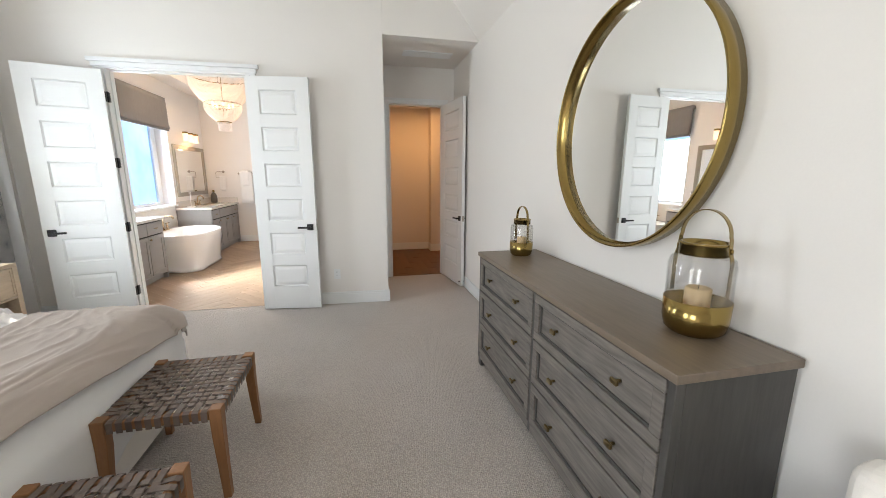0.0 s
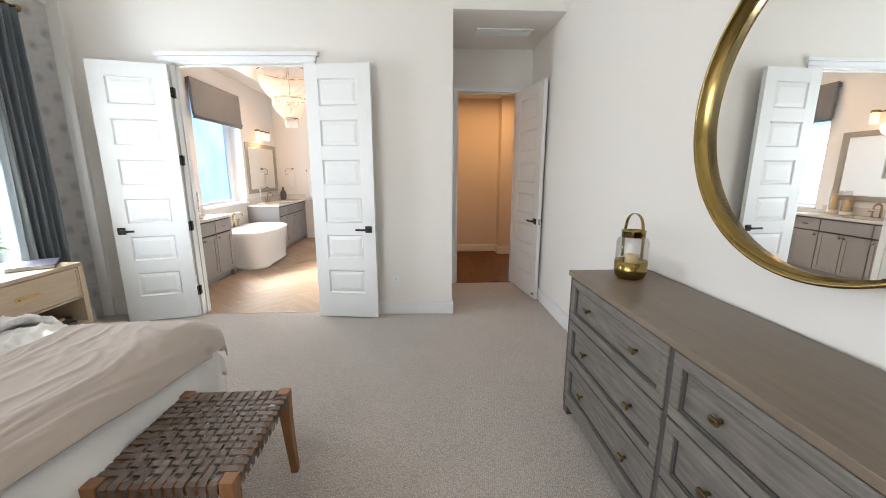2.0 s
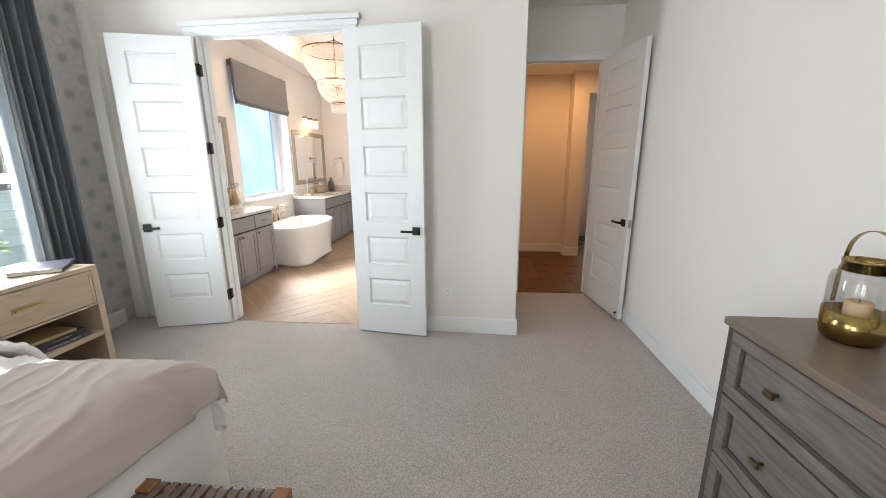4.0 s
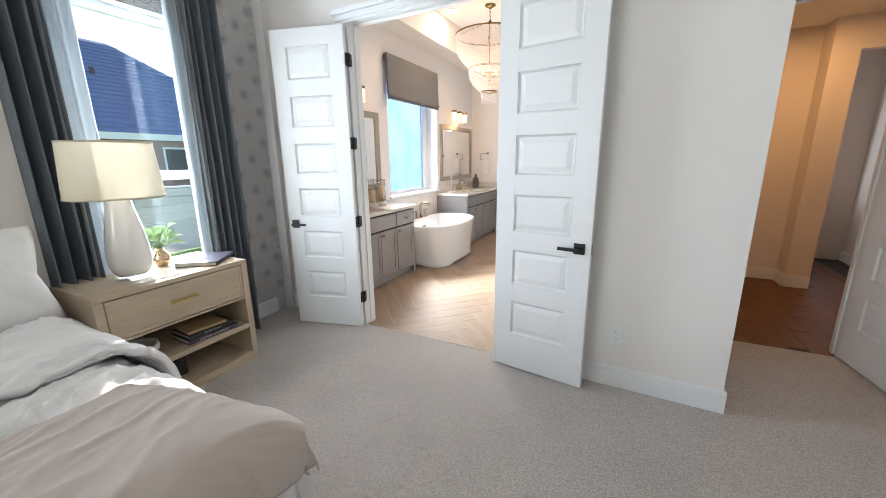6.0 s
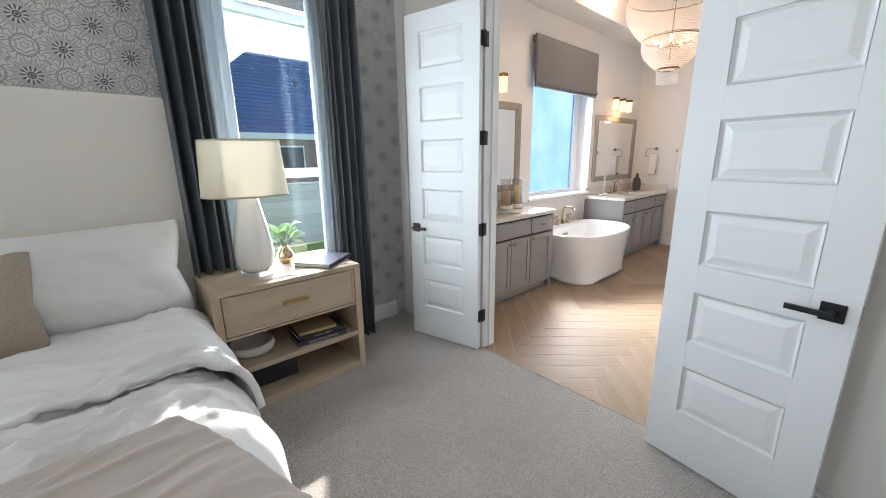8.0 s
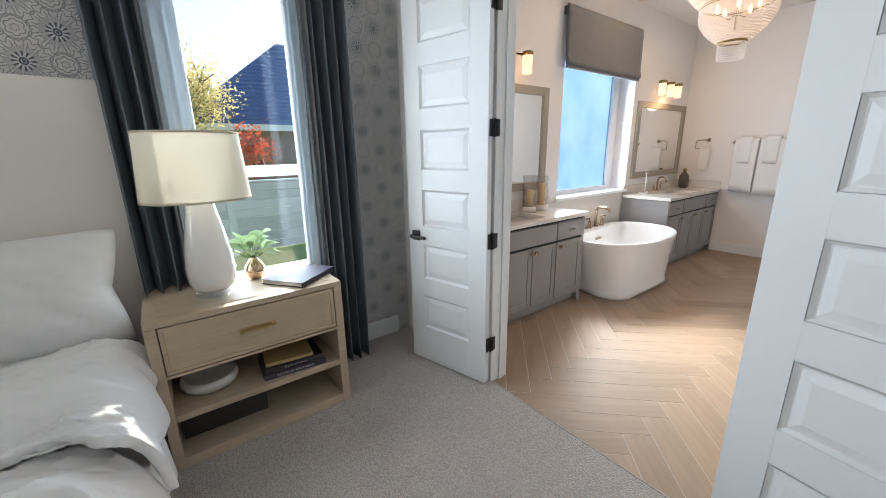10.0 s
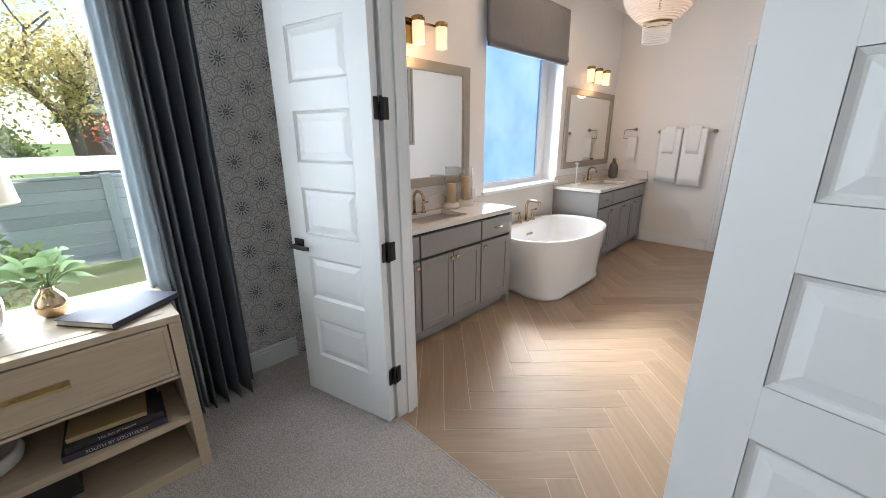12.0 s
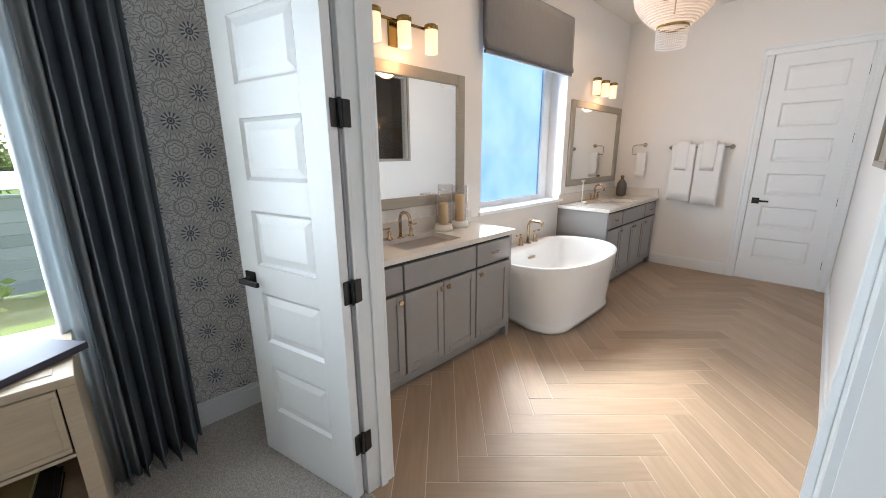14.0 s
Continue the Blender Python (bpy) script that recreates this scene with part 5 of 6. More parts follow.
def shaker(root, y0, y1, z0, z1, x, knob=None):
    d = part("cabinet_door", cube(x + 0.004, x + 0.012, y0 + 0.04, y1 - 0.04, z0 + 0.04, z1 - 0.04), CABINET, root)
    w = 0.05
    for a, b, c, e in ((y0, y0 + w, z0, z1), (y1 - w, y1, z0, z1), (y0 + w + 0.0003, y1 - w - 0.0003, z0, z0 + w), (y0 + w + 0.0003, y1 - w - 0.0003, z1 - w, z1)):
        part("frame_strip", cube(x, x + 0.02, a, b, c, e, bevel=0.0015, segments=1), CABINET, d)
    if knob:
        square_knob(d, *knob, x + 0.02)


def vanity(name, y0, y1, front, end_leg, a1, b0):
    root = thing(name, "grey painted shaker vanity with bronze knobs", "vanity", group="bathroom vanities")
    back, h = BX + 0.004, 0.855
    part("carcass", cube(back, front - 0.02, y0, y1, 0.09, h, bevel=0.001, segments=1), CABINET, root)
    part("toe_kick", cube(back, front - 0.065, y0 + 0.005, y1 - 0.005, 0.0, 0.0895), CABINET, root)
    part("shadow_gap", cube(front - 0.0195, front - 0.017, y0 + 0.012, y1 - 0.012, 0.1, h - 0.012), DARKGAP, root)
    for a, b in ((y0, y0 + 0.03), (y1 - 0.03, y1)):
        part("end_stile", cube(front - 0.0195, front, a, b, 0.0 if end_leg else 0.09, h, bevel=0.002, segments=1), CABINET, root)
    part("end_leg", cube(front - 0.055, front - 0.0005, y1 - 0.045, y1 - 0.001, 0, 0.0893, bevel=0.003), CABINET, root)
    part("base_rail", cube(front - 0.0195, front - 0.002, y0 + 0.0305, y1 - 0.0305, 0.085, 0.108, bevel=0.001, segments=1), CABINET, root)
    a0, b1 = y0 + 0.034, y1 - 0.034
    zd = 0.66
    for a, b, is_side in ((a0, a1, 1), (a1 + 0.014, b0 - 0.014, 0), (b0, b1, 1)):
        d = part("drawer", cube(front - 0.0165, front + 0.004, a, b, zd + 0.011, h - 0.024, bevel=0.0025, segments=1), CABINET, root)
        if is_side:
            bar_pull(d, (a + b) / 2, (zd + h) / 2 - 0.007, front + 0.004)
    mid = (a1 + b0) / 2
    zk = zd - 0.05
    x = front - 0.0165
    shaker(root, a0, a1, 0.115, zd - 0.011, x, (a1 - 0.03, zk))
    shaker(root, a1 + 0.014, mid - 0.004, 0.115, zd - 0.011, x, (mid - 0.03, zk))
    shaker(root, mid + 0.004, b0 - 0.014, 0.115, zd - 0.011, x, (mid + 0.03, zk))
    shaker(root, b0, b1, 0.115, zd - 0.011, x, (b0 + 0.03, zk))
    return root


V1, V2 = (6.725, 8.25), (9.79, 11.36)
F1, F2 = -3.175, -3.055
vanity("vanity_cabinet", *V1, F1, True, 7.155, 7.832)
vanity("vanity_cabinet", *V2, F2, False, 10.20, 10.95)


def counter(y0, y1, front, side_splash):
    """A quartz slab with a real basin cut-out and a white undermount basin."""
    root = thing("countertop", "white quartz countertop with an undermount basin and splashback", "countertop", group="bathroom countertops")
    cy, bx0, bx1, w = (y0 + y1) / 2, front - 0.40, front - 0.09, 0.25
    bm = bmesh.new()
    z0, z1 = 0.8555, 0.89
    back = BX + 0.004
    for b in ((back, bx0, y0, y1), (bx1, front, y0, y1), (bx0, bx1, y0, cy - w), (bx0, bx1, cy + w, y1)):
        box(bm, *b, z0, z1)
    part("slab", bm, QUARTZ, root)
    bm = bmesh.new()
    rings = []
    for ins, z in ((0.0, 0.8555), (0.004, 0.80), (0.02, 0.755), (0.05, 0.745)):
        rings.append([bm.verts.new((x, y, z)) for x, y in ((bx0 + ins, cy - w + ins), (bx1 - ins, cy - w + ins), (bx1 - ins, cy + w - ins), (bx0 + ins, cy + w - ins))])
    for a, c in zip(rings, rings[1:]):
        for k in range(4):
            bm.faces.new((a[k], a[(k + 1) % 4], c[(k + 1) % 4], c[k]))
    bm.faces.new(rings[-1])
    part("basin", bm, ACRYLIC, root, "white rectangular basin")
    part("splashback", cube(back, back + 0.014, y0, y1, 0.8905, 1.0, bevel=0.002, segments=1), SPLASH, root)
    if side_splash:
        part("side_splash", cube(back + 0.0145, front - 0.01, y1 - 0.014, y1, 0.8905, 1.0, bevel=0.002, segments=1), SPLASH, root)


counter(V1[0], V1[1] + 0.02, F1 + 0.02, False)
counter(V2[0] - 0.02, 11.38, F2 + 0.02, True)
structure("tub_wall_tile", [(BX + 0.001, BX + 0.012, 8.255, 9.76, 0.14, 0.925)], SPLASH, "pale stone panel behind the bathtub", "wall tile")


def faucet(x, y, z, s, label):
    root = thing("faucet", label, "faucet", pose(x, y, z), "faucets")
    part("escutcheon", lathe([(0, 0), (0.024 * s, 0), (0.024 * s, 0.006), (0.014 * s, 0.012), (0, 0.012)], 24), CHAMPAGNE, root)
    pts = [(0, 0, 0.01), (0, 0, 0.13 * s)] + [(0.055 * s * (1 - math.cos(a)), 0, 0.13 * s + 0.055 * s * math.sin(a)) for a in [math.pi * k / 10 for k in range(1, 10)]] + [(0.11 * s, 0, 0.115 * s)]
    if s > 1.1:
        pts = [(0, 0, 0.01), (0, 0, 0.19), (0.012, 0, 0.215), (0.04, 0, 0.23), (0.12, 0, 0.23), (0.15, 0, 0.22), (0.158, 0, 0.19)]
    part("spout", tube(pts, 0.0115 * s, 14), CHAMPAGNE, root)
    for k in (-1, 1):
        part("handle_base", move(lathe([(0, 0), (0.022 * s, 0), (0.02 * s, 0.01), (0.012 * s, 0.016), (0.013 * s, 0.055 * s), (0, 0.057 * s)], 20), pose(0, k * 0.095 * s, 0)), CHAMPAGNE, root)
        bm = tube([(0, k * 0.095 * s, 0.055 * s), (0.0, k * 0.095 * s, 0.075 * s)], 0.006 * s, 10)
        tube([(-0.01, k * (0.095 - 0.012) * s, 0.078 * s), (0.0, k * 0.15 * s, 0.08 * s)], 0.0065 * s, 10, bm)
        part("lever", bm, CHAMPAGNE, root)


faucet(BX + 0.075, 7.45, 0.8905, 1.0, "champagne bronze gooseneck basin faucet with two levers")
faucet(BX + 0.075, 10.58, 0.8905, 1.0, "champagne bronze gooseneck basin faucet with two levers")


def bathtub():
    """A freestanding rounded tub with a flat back, broad at the rim, on a foot with scooped edges."""
    root = thing("bathtub", "glossy white freestanding bathtub", "bathtub", pose(-3.185, 9.01, 0))
    n = 96

    def outline(ax, ay, p, xback):
        pts = []
        for i in range(n):
            a = 2 * math.pi * i / n
            c, s = math.cos(a), math.sin(a)
            pts.append((max(xback, ax * math.copysign(abs(c) ** (2 / p), c)), ay * math.copysign(abs(s) ** (2 / p), s)))
        return pts

    prof = [(0.0, 0.372, 0.585, 3.7), (0.02, 0.375, 0.588, 3.7), (0.055, 0.373, 0.585, 3.6), (0.08, 0.368, 0.578, 3.5), (0.3, 0.40, 0.63, 2.9), (0.5, 0.44, 0.68, 2.45), (0.57, 0.455, 0.70, 2.3),
            (0.582, 0.453, 0.698, 2.3), (0.585, 0.446, 0.69, 2.3), (0.582, 0.436, 0.68, 2.3), (0.55, 0.425, 0.665, 2.3), (0.35, 0.39, 0.62, 2.3), (0.2, 0.35, 0.56, 2.3), (0.15, 0.28, 0.48, 2.3), (0.14, 0.1, 0.2, 2.0)]
    bm = bmesh.new()
    rings = []
    for k, (z, ax, ay, p) in enumerate(prof):
        inner = k >= 9
        xb = (-0.40 if not inner else -0.27)
        ring = []
        for x, y in outline(ax, ay, p, xb):
            zz = z
            if z == 0.0:
                # scooped arches between the four corners of the foot
                arch = max(0.0, 1 - (abs(y) / 0.40) ** 4) if x > 0 else max(0.0, 1 - (abs(x) / 0.2) ** 4)
                zz = 0.035 * arch
            ring.append(bm.verts.new((x, y, zz)))
        rings.append(ring)
    for a, c in zip(rings, rings[1:]):
        for i in range(n):
            bm.faces.new((a[i], a[(i + 1) % n], c[(i + 1) % n], c[i])).smooth = True
    bm.faces.new(rings[-1])
    bm.faces.new(rings[0][::-1])
    bmesh.ops.recalc_face_normals(bm, faces=bm.faces)
    bmesh.ops.remove_doubles(bm, verts=bm.verts, dist=0.0004)
    part("shell", bm, ACRYLIC, root)
    part("overflow_plate", cube(-0.262, -0.255, -0.075, 0.045, 0.45, 0.475, bevel=0.003), CHAMPAGNE, root, "bronze overflow slot")


bathtub()
faucet(BX + 0.11, 9.03, 0.586, 1.35, "champagne bronze deck-mounted tub filler with two levers")


def framed_mirror(y0, y1, z0, z1):
    root = thing("wall_mirror", "rectangular mirror in a flat champagne frame", "mirror", group="mirrors over the vanities")
    x, w = BX + 0.001, 0.075
    for a, b, c, d in ((y0, y0 + w, z0, z1), (y1 - w, y1, z0, z1), (y0 + w + 0.0003, y1 - w - 0.0003, z0, z0 + w), (y0 + w + 0.0003, y1 - w - 0.0003, z1 - w, z1)):
        part("frame", cube(x, x + 0.028, a, b, c, d, bevel=0.004), FRAME, root)
    part("glass", cube(x, x + 0.012, y0 + w - 0.004, y1 - w + 0.004, z0 + w - 0.004, z1 - w + 0.004), MIRROR, root, "plain silvered glass")


framed_mirror(6.78, 8.165, 1.085, 2.035)
framed_mirror(9.93, 11.31, 1.085, 2.03)


def sconce(y):
    root = thing("wall_sconce", "brass three-light wall sconce with lit opal glass", "wall lamp", pose(BX + 0.001, y, 2.20), "sconces over the mirrors")
    part("back_plate", cube(0, 0.018, -0.06, 0.06, -0.075, 0.075, bevel=0.003), BRASS, root)
    part("arm", tube([(0.016, 0, 0.05), (0.06, 0, 0.06)], 0.01, 10), BRASS, root)
    part("bar", cube(0.05, 0.066, -0.25, 0.25, 0.055, 0.07, bevel=0.002), BRASS, root)
    for k in (-1, 0, 1):
        part("cap", move(lathe([(0, 0.052), (0.047, 0.052), (0.047, 0.078), (0.04, 0.084), (0, 0.084)], 28), pose(0.095, 0.23 * k, 0)), BRASS, root)
        part("opal_shade", move(lathe([(0, 0.0515), (0.043, 0.0515), (0.043, -0.09), (0.038, -0.093), (0, -0.093)], 28), pose(0.095, 0.23 * k, 0)), OPAL, root, "lit cylinder of opal glass")


sconce(7.52)
sconce(10.56)


def chandelier():
    root = thing("chandelier", "tiered crystal-bead chandelier on a brass ring and chain", "chandelier", pose(-2.485, 9.15, 0))
    top = 3.02
    part("canopy", lathe([(0, 3.369), (0.07, 3.369), (0.07, 3.355), (0.03, 3.335), (0.01, 3.325), (0, 3.325)], 28), BRASS, root)
    ch = bmesh.new()
    z = 3.325
    k = 0
    while z > 3.2:
        pts = [(0.009 * math.cos(a), 0, z - 0.018 + 0.018 * math.sin(a)) for a in [2 * math.pi * i / 10 for i in range(11)]]
        if k % 2:
            pts = [(0, x, zz) for x, _, zz in pts]
        tube(pts, 0.0025, 6, ch)
        z -= 0.03
        k += 1
    part("chain", ch, BRASS, root)
    part("stem", tube([(0, 0, 3.2), (0, 0, 2.42)], 0.007, 10), BRASS, root)
    for a in range(4):
        c, s = math.cos(a * math.pi / 2 + 0.4), math.sin(a * math.pi / 2 + 0.4)
        part("rod", tube([(0, 0, 3.18), (0.44 * c, 0.44 * s, top)], 0.005, 8), BRASS, root)
    for R, zz in ((0.445, top), (0.265, 2.62), (0.1, 2.33)):
        part("ring", lathe([(R - 0.006, zz - 0.008), (R + 0.006, zz - 0.008), (R + 0.006, zz + 0.008), (R - 0.006, zz + 0.008)], 64, True), BRASS, root)

    def tier(R0, R1, z0, z1, count, bead, belly):
        verts, faces = [], []
        length = math.hypot(R0 - R1, z0 - z1) * 1.1
        steps = max(3, int(length / (bead * 2.15)))
        for i in range(count):
            a = 2 * math.pi * i / count
            for j in range(steps):
                u = j / (steps - 1)
                r = R0 + (R1 - R0) * u ** 1.9 + belly * math.sin(math.pi * u)
                z = z0 + (z1 - z0) * u
                cx, cy, b = r * math.cos(a), r * math.sin(a), len(verts)
                verts.extend([(cx + bead, cy, z), (cx, cy + bead, z), (cx - bead, cy, z), (cx, cy - bead, z), (cx, cy, z + bead), (cx, cy, z - bead)])
                for p, q in ((0, 1), (1, 2), (2, 3), (3, 0)):
                    faces.append((b + p, b + q, b + 4))
                    faces.append((b + q, b + p, b + 5))
        me = bpy.data.meshes.new("bead_curtain")
        me.from_pydata(verts, [], faces)
        me.materials.append(CRYSTAL)
        ob = new("bead_curtain", me)
        ob.parent = root
        tagged(ob, "strands of clear crystal beads", kind="stuff")

    tier(0.445, 0.27, top - 0.012, 2.62, 170, 0.0078, 0.02)
    tier(0.265, 0.12, 2.608, 2.34, 120, 0.0076, 0.02)
    tier(0.10, 0.095, 2.318, 2.2, 44, 0.0072, 0.0)
    for a in range(5):
        c, s = 0.15 * math.cos(a * 1.2566), 0.15 * math.sin(a * 1.2566)
        part("arm", tube([(0, 0, 2.55), (c * 0.6, s * 0.6, 2.53), (c, s, 2.56)], 0.005, 8), BRASS, root)
        part("bulb", move(lathe([(0, 0), (0.009, 0), (0.014, 0.025), (0.008, 0.055), (0, 0.07)], 12), pose(c, s, 2.562)), BULB, root, "lit candle bulb")


chandelier()
dl = thing("downlight", "round recessed ceiling downlight, lit warm", "ceiling light", pose(-3.0, 9.11, 3.369))
part("trim_ring", lathe([(0.06, -0.006), (0.085, -0.002), (0.085, 0.0), (0.06, 0.0)], 36, True), TRIM, dl)
part("lens", lathe([(0, -0.002), (0.059, -0.002), (0.059, 0.0), (0, 0.0)], 36), DOWNLIGHT, dl)


def towel_ring():
    root = thing("towel_ring", "brushed nickel squared towel ring on the end wall", "towel ring", pose(-3.33, BY - 0.001, 1.5))
    part("rose", move(lathe([(0, 0), (0.026, 0), (0.026, 0.008), (0.012, 0.012), (0.011, 0.05), (0, 0.05)], 24), pose(0.05, 0, 0.06, 90)), NICKEL, root)
    part("ring", tube([(0.05, -0.045, 0.06), (-0.06, -0.045, 0.06), (-0.085, -0.045, 0.045), (-0.09, -0.045, 0.02), (-0.09, -0.045, -0.06), (0.085, -0.045, -0.06)], 0.006, 10), NICKEL, root)


towel_ring()


def towel(name, x0, x1, y, top, front, back, label, t=0.014, layers=1):
    """Folded over a bar: two hanging leaves joined by a rounded bend."""
    bm = bmesh.new()
    prof = [(-0.018 - t, top - front)] + [(-0.018 - t, top - front * k / 6) for k in range(5, 0, -1)] + [(-(0.018 + t) * math.cos(a), top + (0.018 + t) * math.sin(a)) for a in [math.pi * i / 8 for i in range(9)]] + [(0.018 + t, top - back)]
    inner = [(0.018, top - back)] + [(-0.018 * math.cos(a), top + 0.018 * math.sin(a)) for a in [math.pi - math.pi * i / 8 for i in range(9)]] + [(-0.018, top - front)]
    loop = prof + inner
    n = 14
    rings = []
    for i in range(n + 1):
        u = i / n
        rings.append([bm.verts.new((x0 + (x1 - x0) * u, y + a + 0.004 * noise.noise((u * 3, z * 4, x0)) * (1 if a < 0 else 0.3), z + 0.003 * math.sin(u * 5))) for a, z in loop])
    for a, c in zip(rings, rings[1:]):
        for k in range(len(loop)):
            bm.faces.new((a[k], a[(k + 1) % len(loop)], c[(k + 1) % len(loop)], c[k])).smooth = True
    bm.faces.new(rings[0])
    bm.faces.new(rings[-1][::-1])
    bmesh.ops.recalc_face_normals(bm, faces=bm.faces)
    bmesh.ops.bevel(bm, geom=[e for e in bm.edges if len(e.link_faces) == 2 and e.calc_face_angle(0) > 1.2], offset=0.004, segments=2, affect="EDGES")
    return solid(name, bm, TOWEL, label, "towel", group="white bathroom towels")


towel("hand_towel", -3.355, -3.235, BY - 0.046, 1.44, 0.30, 0.2, "small white terry towel hanging from the towel ring", 0.01)
tb = thing("towel_bar", "brushed nickel towel bar on the end wall", "towel bar")
part("bar", tube([(-2.975, BY - 0.07, 1.52), (-2.325, BY - 0.07, 1.52)], 0.009, 12), NICKEL, tb)
for x in (-2.96, -2.34):
    part("post", move(lathe([(0, 0), (0.026, 0), (0.026, 0.008), (0.012, 0.012), (0.012, 0.08), (0, 0.08)], 24), pose(x, BY - 0.001, 1.52, 90)), NICKEL, tb)
for k, (a, b) in enumerate(((-2.935, -2.68), (-2.665, -2.40))):
    towel("bath_towel", a, b, BY - 0.07, 1.53, 0.66 + 0.03 * k, 0.55, "folded white terry bath towel over the bar", 0.016)
    towel("hand_towel", a + 0.05, b - 0.07, BY - 0.07, 1.548, 0.30, 0.2, "small white towel folded over the bath towel", 0.03)

# counter things


def hurricane(x, y, h, label):
    root = thing("candle_holder", label, "candle holder", pose(x, y, 0.8905), "candle holders on the vanity")
    part("foot", lathe([(0, 0), (0.066, 0), (0.07, 0.005), (0.07, 0.024), (0.066, 0.028), (0.066, 0.044), (0.06, 0.048), (0, 0.048)], 36), WHITESTONE, root, "pale stone foot")
    g = part("glass_cylinder", lathe([(0.062, 0.0485), (0.062, h), (0.0595, h), (0.0595, 0.0485)], 40, True), GLASS, root)
    g.visible_shadow = False
    part("candle", lathe([(0, 0.0485), (0.037, 0.0485), (0.037, h * 0.76), (0.033, h * 0.775), (0, h * 0.765)], 24), WAX, root, "ivory pillar candle")


hurricane(-3.53, 7.85, 0.27, "short glass hurricane candle holder on a stone foot")
hurricane(-3.535, 8.04, 0.33, "taller glass hurricane candle holder on a stone foot")


def bottle(x, y, s, label):
    root = thing("bottle", label, "bottle", pose(x, y, 0.8905))
    part("body", lathe([(0, 0), (0.04 * s, 0), (0.052 * s, 0.02 * s), (0.055 * s, 0.08 * s), (0.05 * s, 0.14 * s), (0.03 * s, 0.175 * s), (0.016 * s, 0.19 * s), (0, 0.19 * s)], 28), GREYVASE, root)
    part("collar", lathe([(0, 0.1905 * s), (0.017 * s, 0.1905 * s), (0.019 * s, 0.225 * s), (0.015 * s, 0.23 * s), (0, 0.23 * s)], 20), BRASS, root)


bottle(-3.45, 11.17, 1.2, "tall charcoal ribbed bottle with a brass neck")
tr = thing("toiletry_stand", "white tray with a slender white stand on the vanity", "stand", pose(-3.47, 10.05, 0.8905))
part("tray", lathe([(0, 0), (0.06, 0), (0.07, 0.012), (0.066, 0.014), (0.056, 0.006), (0, 0.005)], 32), WHITESTONE, tr)
part("post", tube([(0, 0, 0.006), (0, 0, 0.26)], 0.006, 10), WHITESTONE, tr)
part("crossbar", tube([(0, -0.035, 0.262), (0, 0.035, 0.262)], 0.009, 10), WHITESTONE, tr)
part("soap", cube(0.015, 0.05, -0.02, 0.03, 0.008, 0.028, bevel=0.007, segments=3), WHITESTONE, tr)

# ---- outdoors ----
solid("ground", cube(-400, 300, -300, 300, -0.6, -0.28), GRASS, "sunlit green lawn", "lawn", "structure")


def fence():
    root = thing("garden_fence", "grey weathered board fence across the lawn", "fence")
    x, z0, h = -8.6, -0.28, 1.25
    for k in range(9):
        y = -6 + 3.0 * k
        part("post", cube(x - 0.06, x + 0.06, y - 0.06, y + 0.06, z0, z0 + h + 0.06, bevel=0.008), FENCE, root)
        if k < 8:
            for j in range(8):
                part("board", cube(x - 0.014, x + 0.014 + 0.004 * (j % 2), y + 0.062, y + 2.938, z0 + 0.02 + 0.154 * j, z0 + 0.168 + 0.154 * j, bevel=0.004, segments=1), FENCE, root)
            part("cap_rail", cube(x - 0.05, x + 0.05, y + 0.062, y + 2.938, z0 + h + 0.005, z0 + h + 0.04, bevel=0.004, segments=1), FENCE, root)


fence()


def house():
    root = thing("neighbour_house", "brick house with a dark blue-grey hipped roof beyond the fence", "house")
    x0, x1, y0, y1, e = -30, -19, 6.4, 20, 2.6
    part("wall", cube(x0, x1, y0, y1, -0.28, e), BRICK, root)
    bm = bmesh.new()
    o = 0.5
    c = [bm.verts.new(p) for p in ((x1 + o, y0 - o, e), (x1 + o, y1 + o, e), (x0 - o, y1 + o, e), (x0 - o, y0 - o, e))]
    b = [bm.verts.new((v.co.x, v.co.y, e - 0.22)) for v in c]
    r = [bm.verts.new((-24.5, 11.5, 7.2)), bm.verts.new((-24.5, 15, 7.2))]
    for f in ((c[0], c[1], r[1], r[0]), (c[1], c[2], r[1]), (c[2], c[3], r[0], r[1]), (c[3], c[0], r[0])):
        bm.faces.new(f)
    bm.faces.new(b)
    roof = part("roof", bm, ROOF, root)
    bm = bmesh.new()
    box(bm, x1 + o - 0.06, x1 + o + 0.02, y0 - o, y1 + o, e - 0.24, e + 0.01)
    box(bm, x0 - o, x1 + o - 0.06, y0 - o - 0.02, y0 - o + 0.06, e - 0.24, e + 0.01)
    part("gutter", bm, TRIM, roof)
    # rows of shingle edges
    bm = bmesh.new()
    for k in range(1, 22):
        u = k / 22
        z, x = e + (7.2 - e) * u, x1 + o + (-24.5 - x1 - o) * u
        ya, yb = y0 - o + (11.5 - y0 + o) * u, y1 + o + (15 - y1 - o) * u
        box(bm, x - 0.01, x + 0.05, ya, yb, z - 0.015, z + 0.03)
    part("shingle_courses", bm, ROOF, roof)
    for y in (8.2, 11.2, 14.5):
        w = part("window", cube(x1 - 0.02, x1 + 0.05, y - 0.75, y + 0.75, 0.7, 2.1, bevel=0.01), TRIM, root)
        part("pane", cube(x1 + 0.05, x1 + 0.06, y - 0.68, y + 0.68, 0.78, 2.02), CHARCOAL, w)
    part("vent_pipe", cube(-22, -21.86, 13, 13.14, 4.6, 5.5), CHARCOAL, roof)


house()


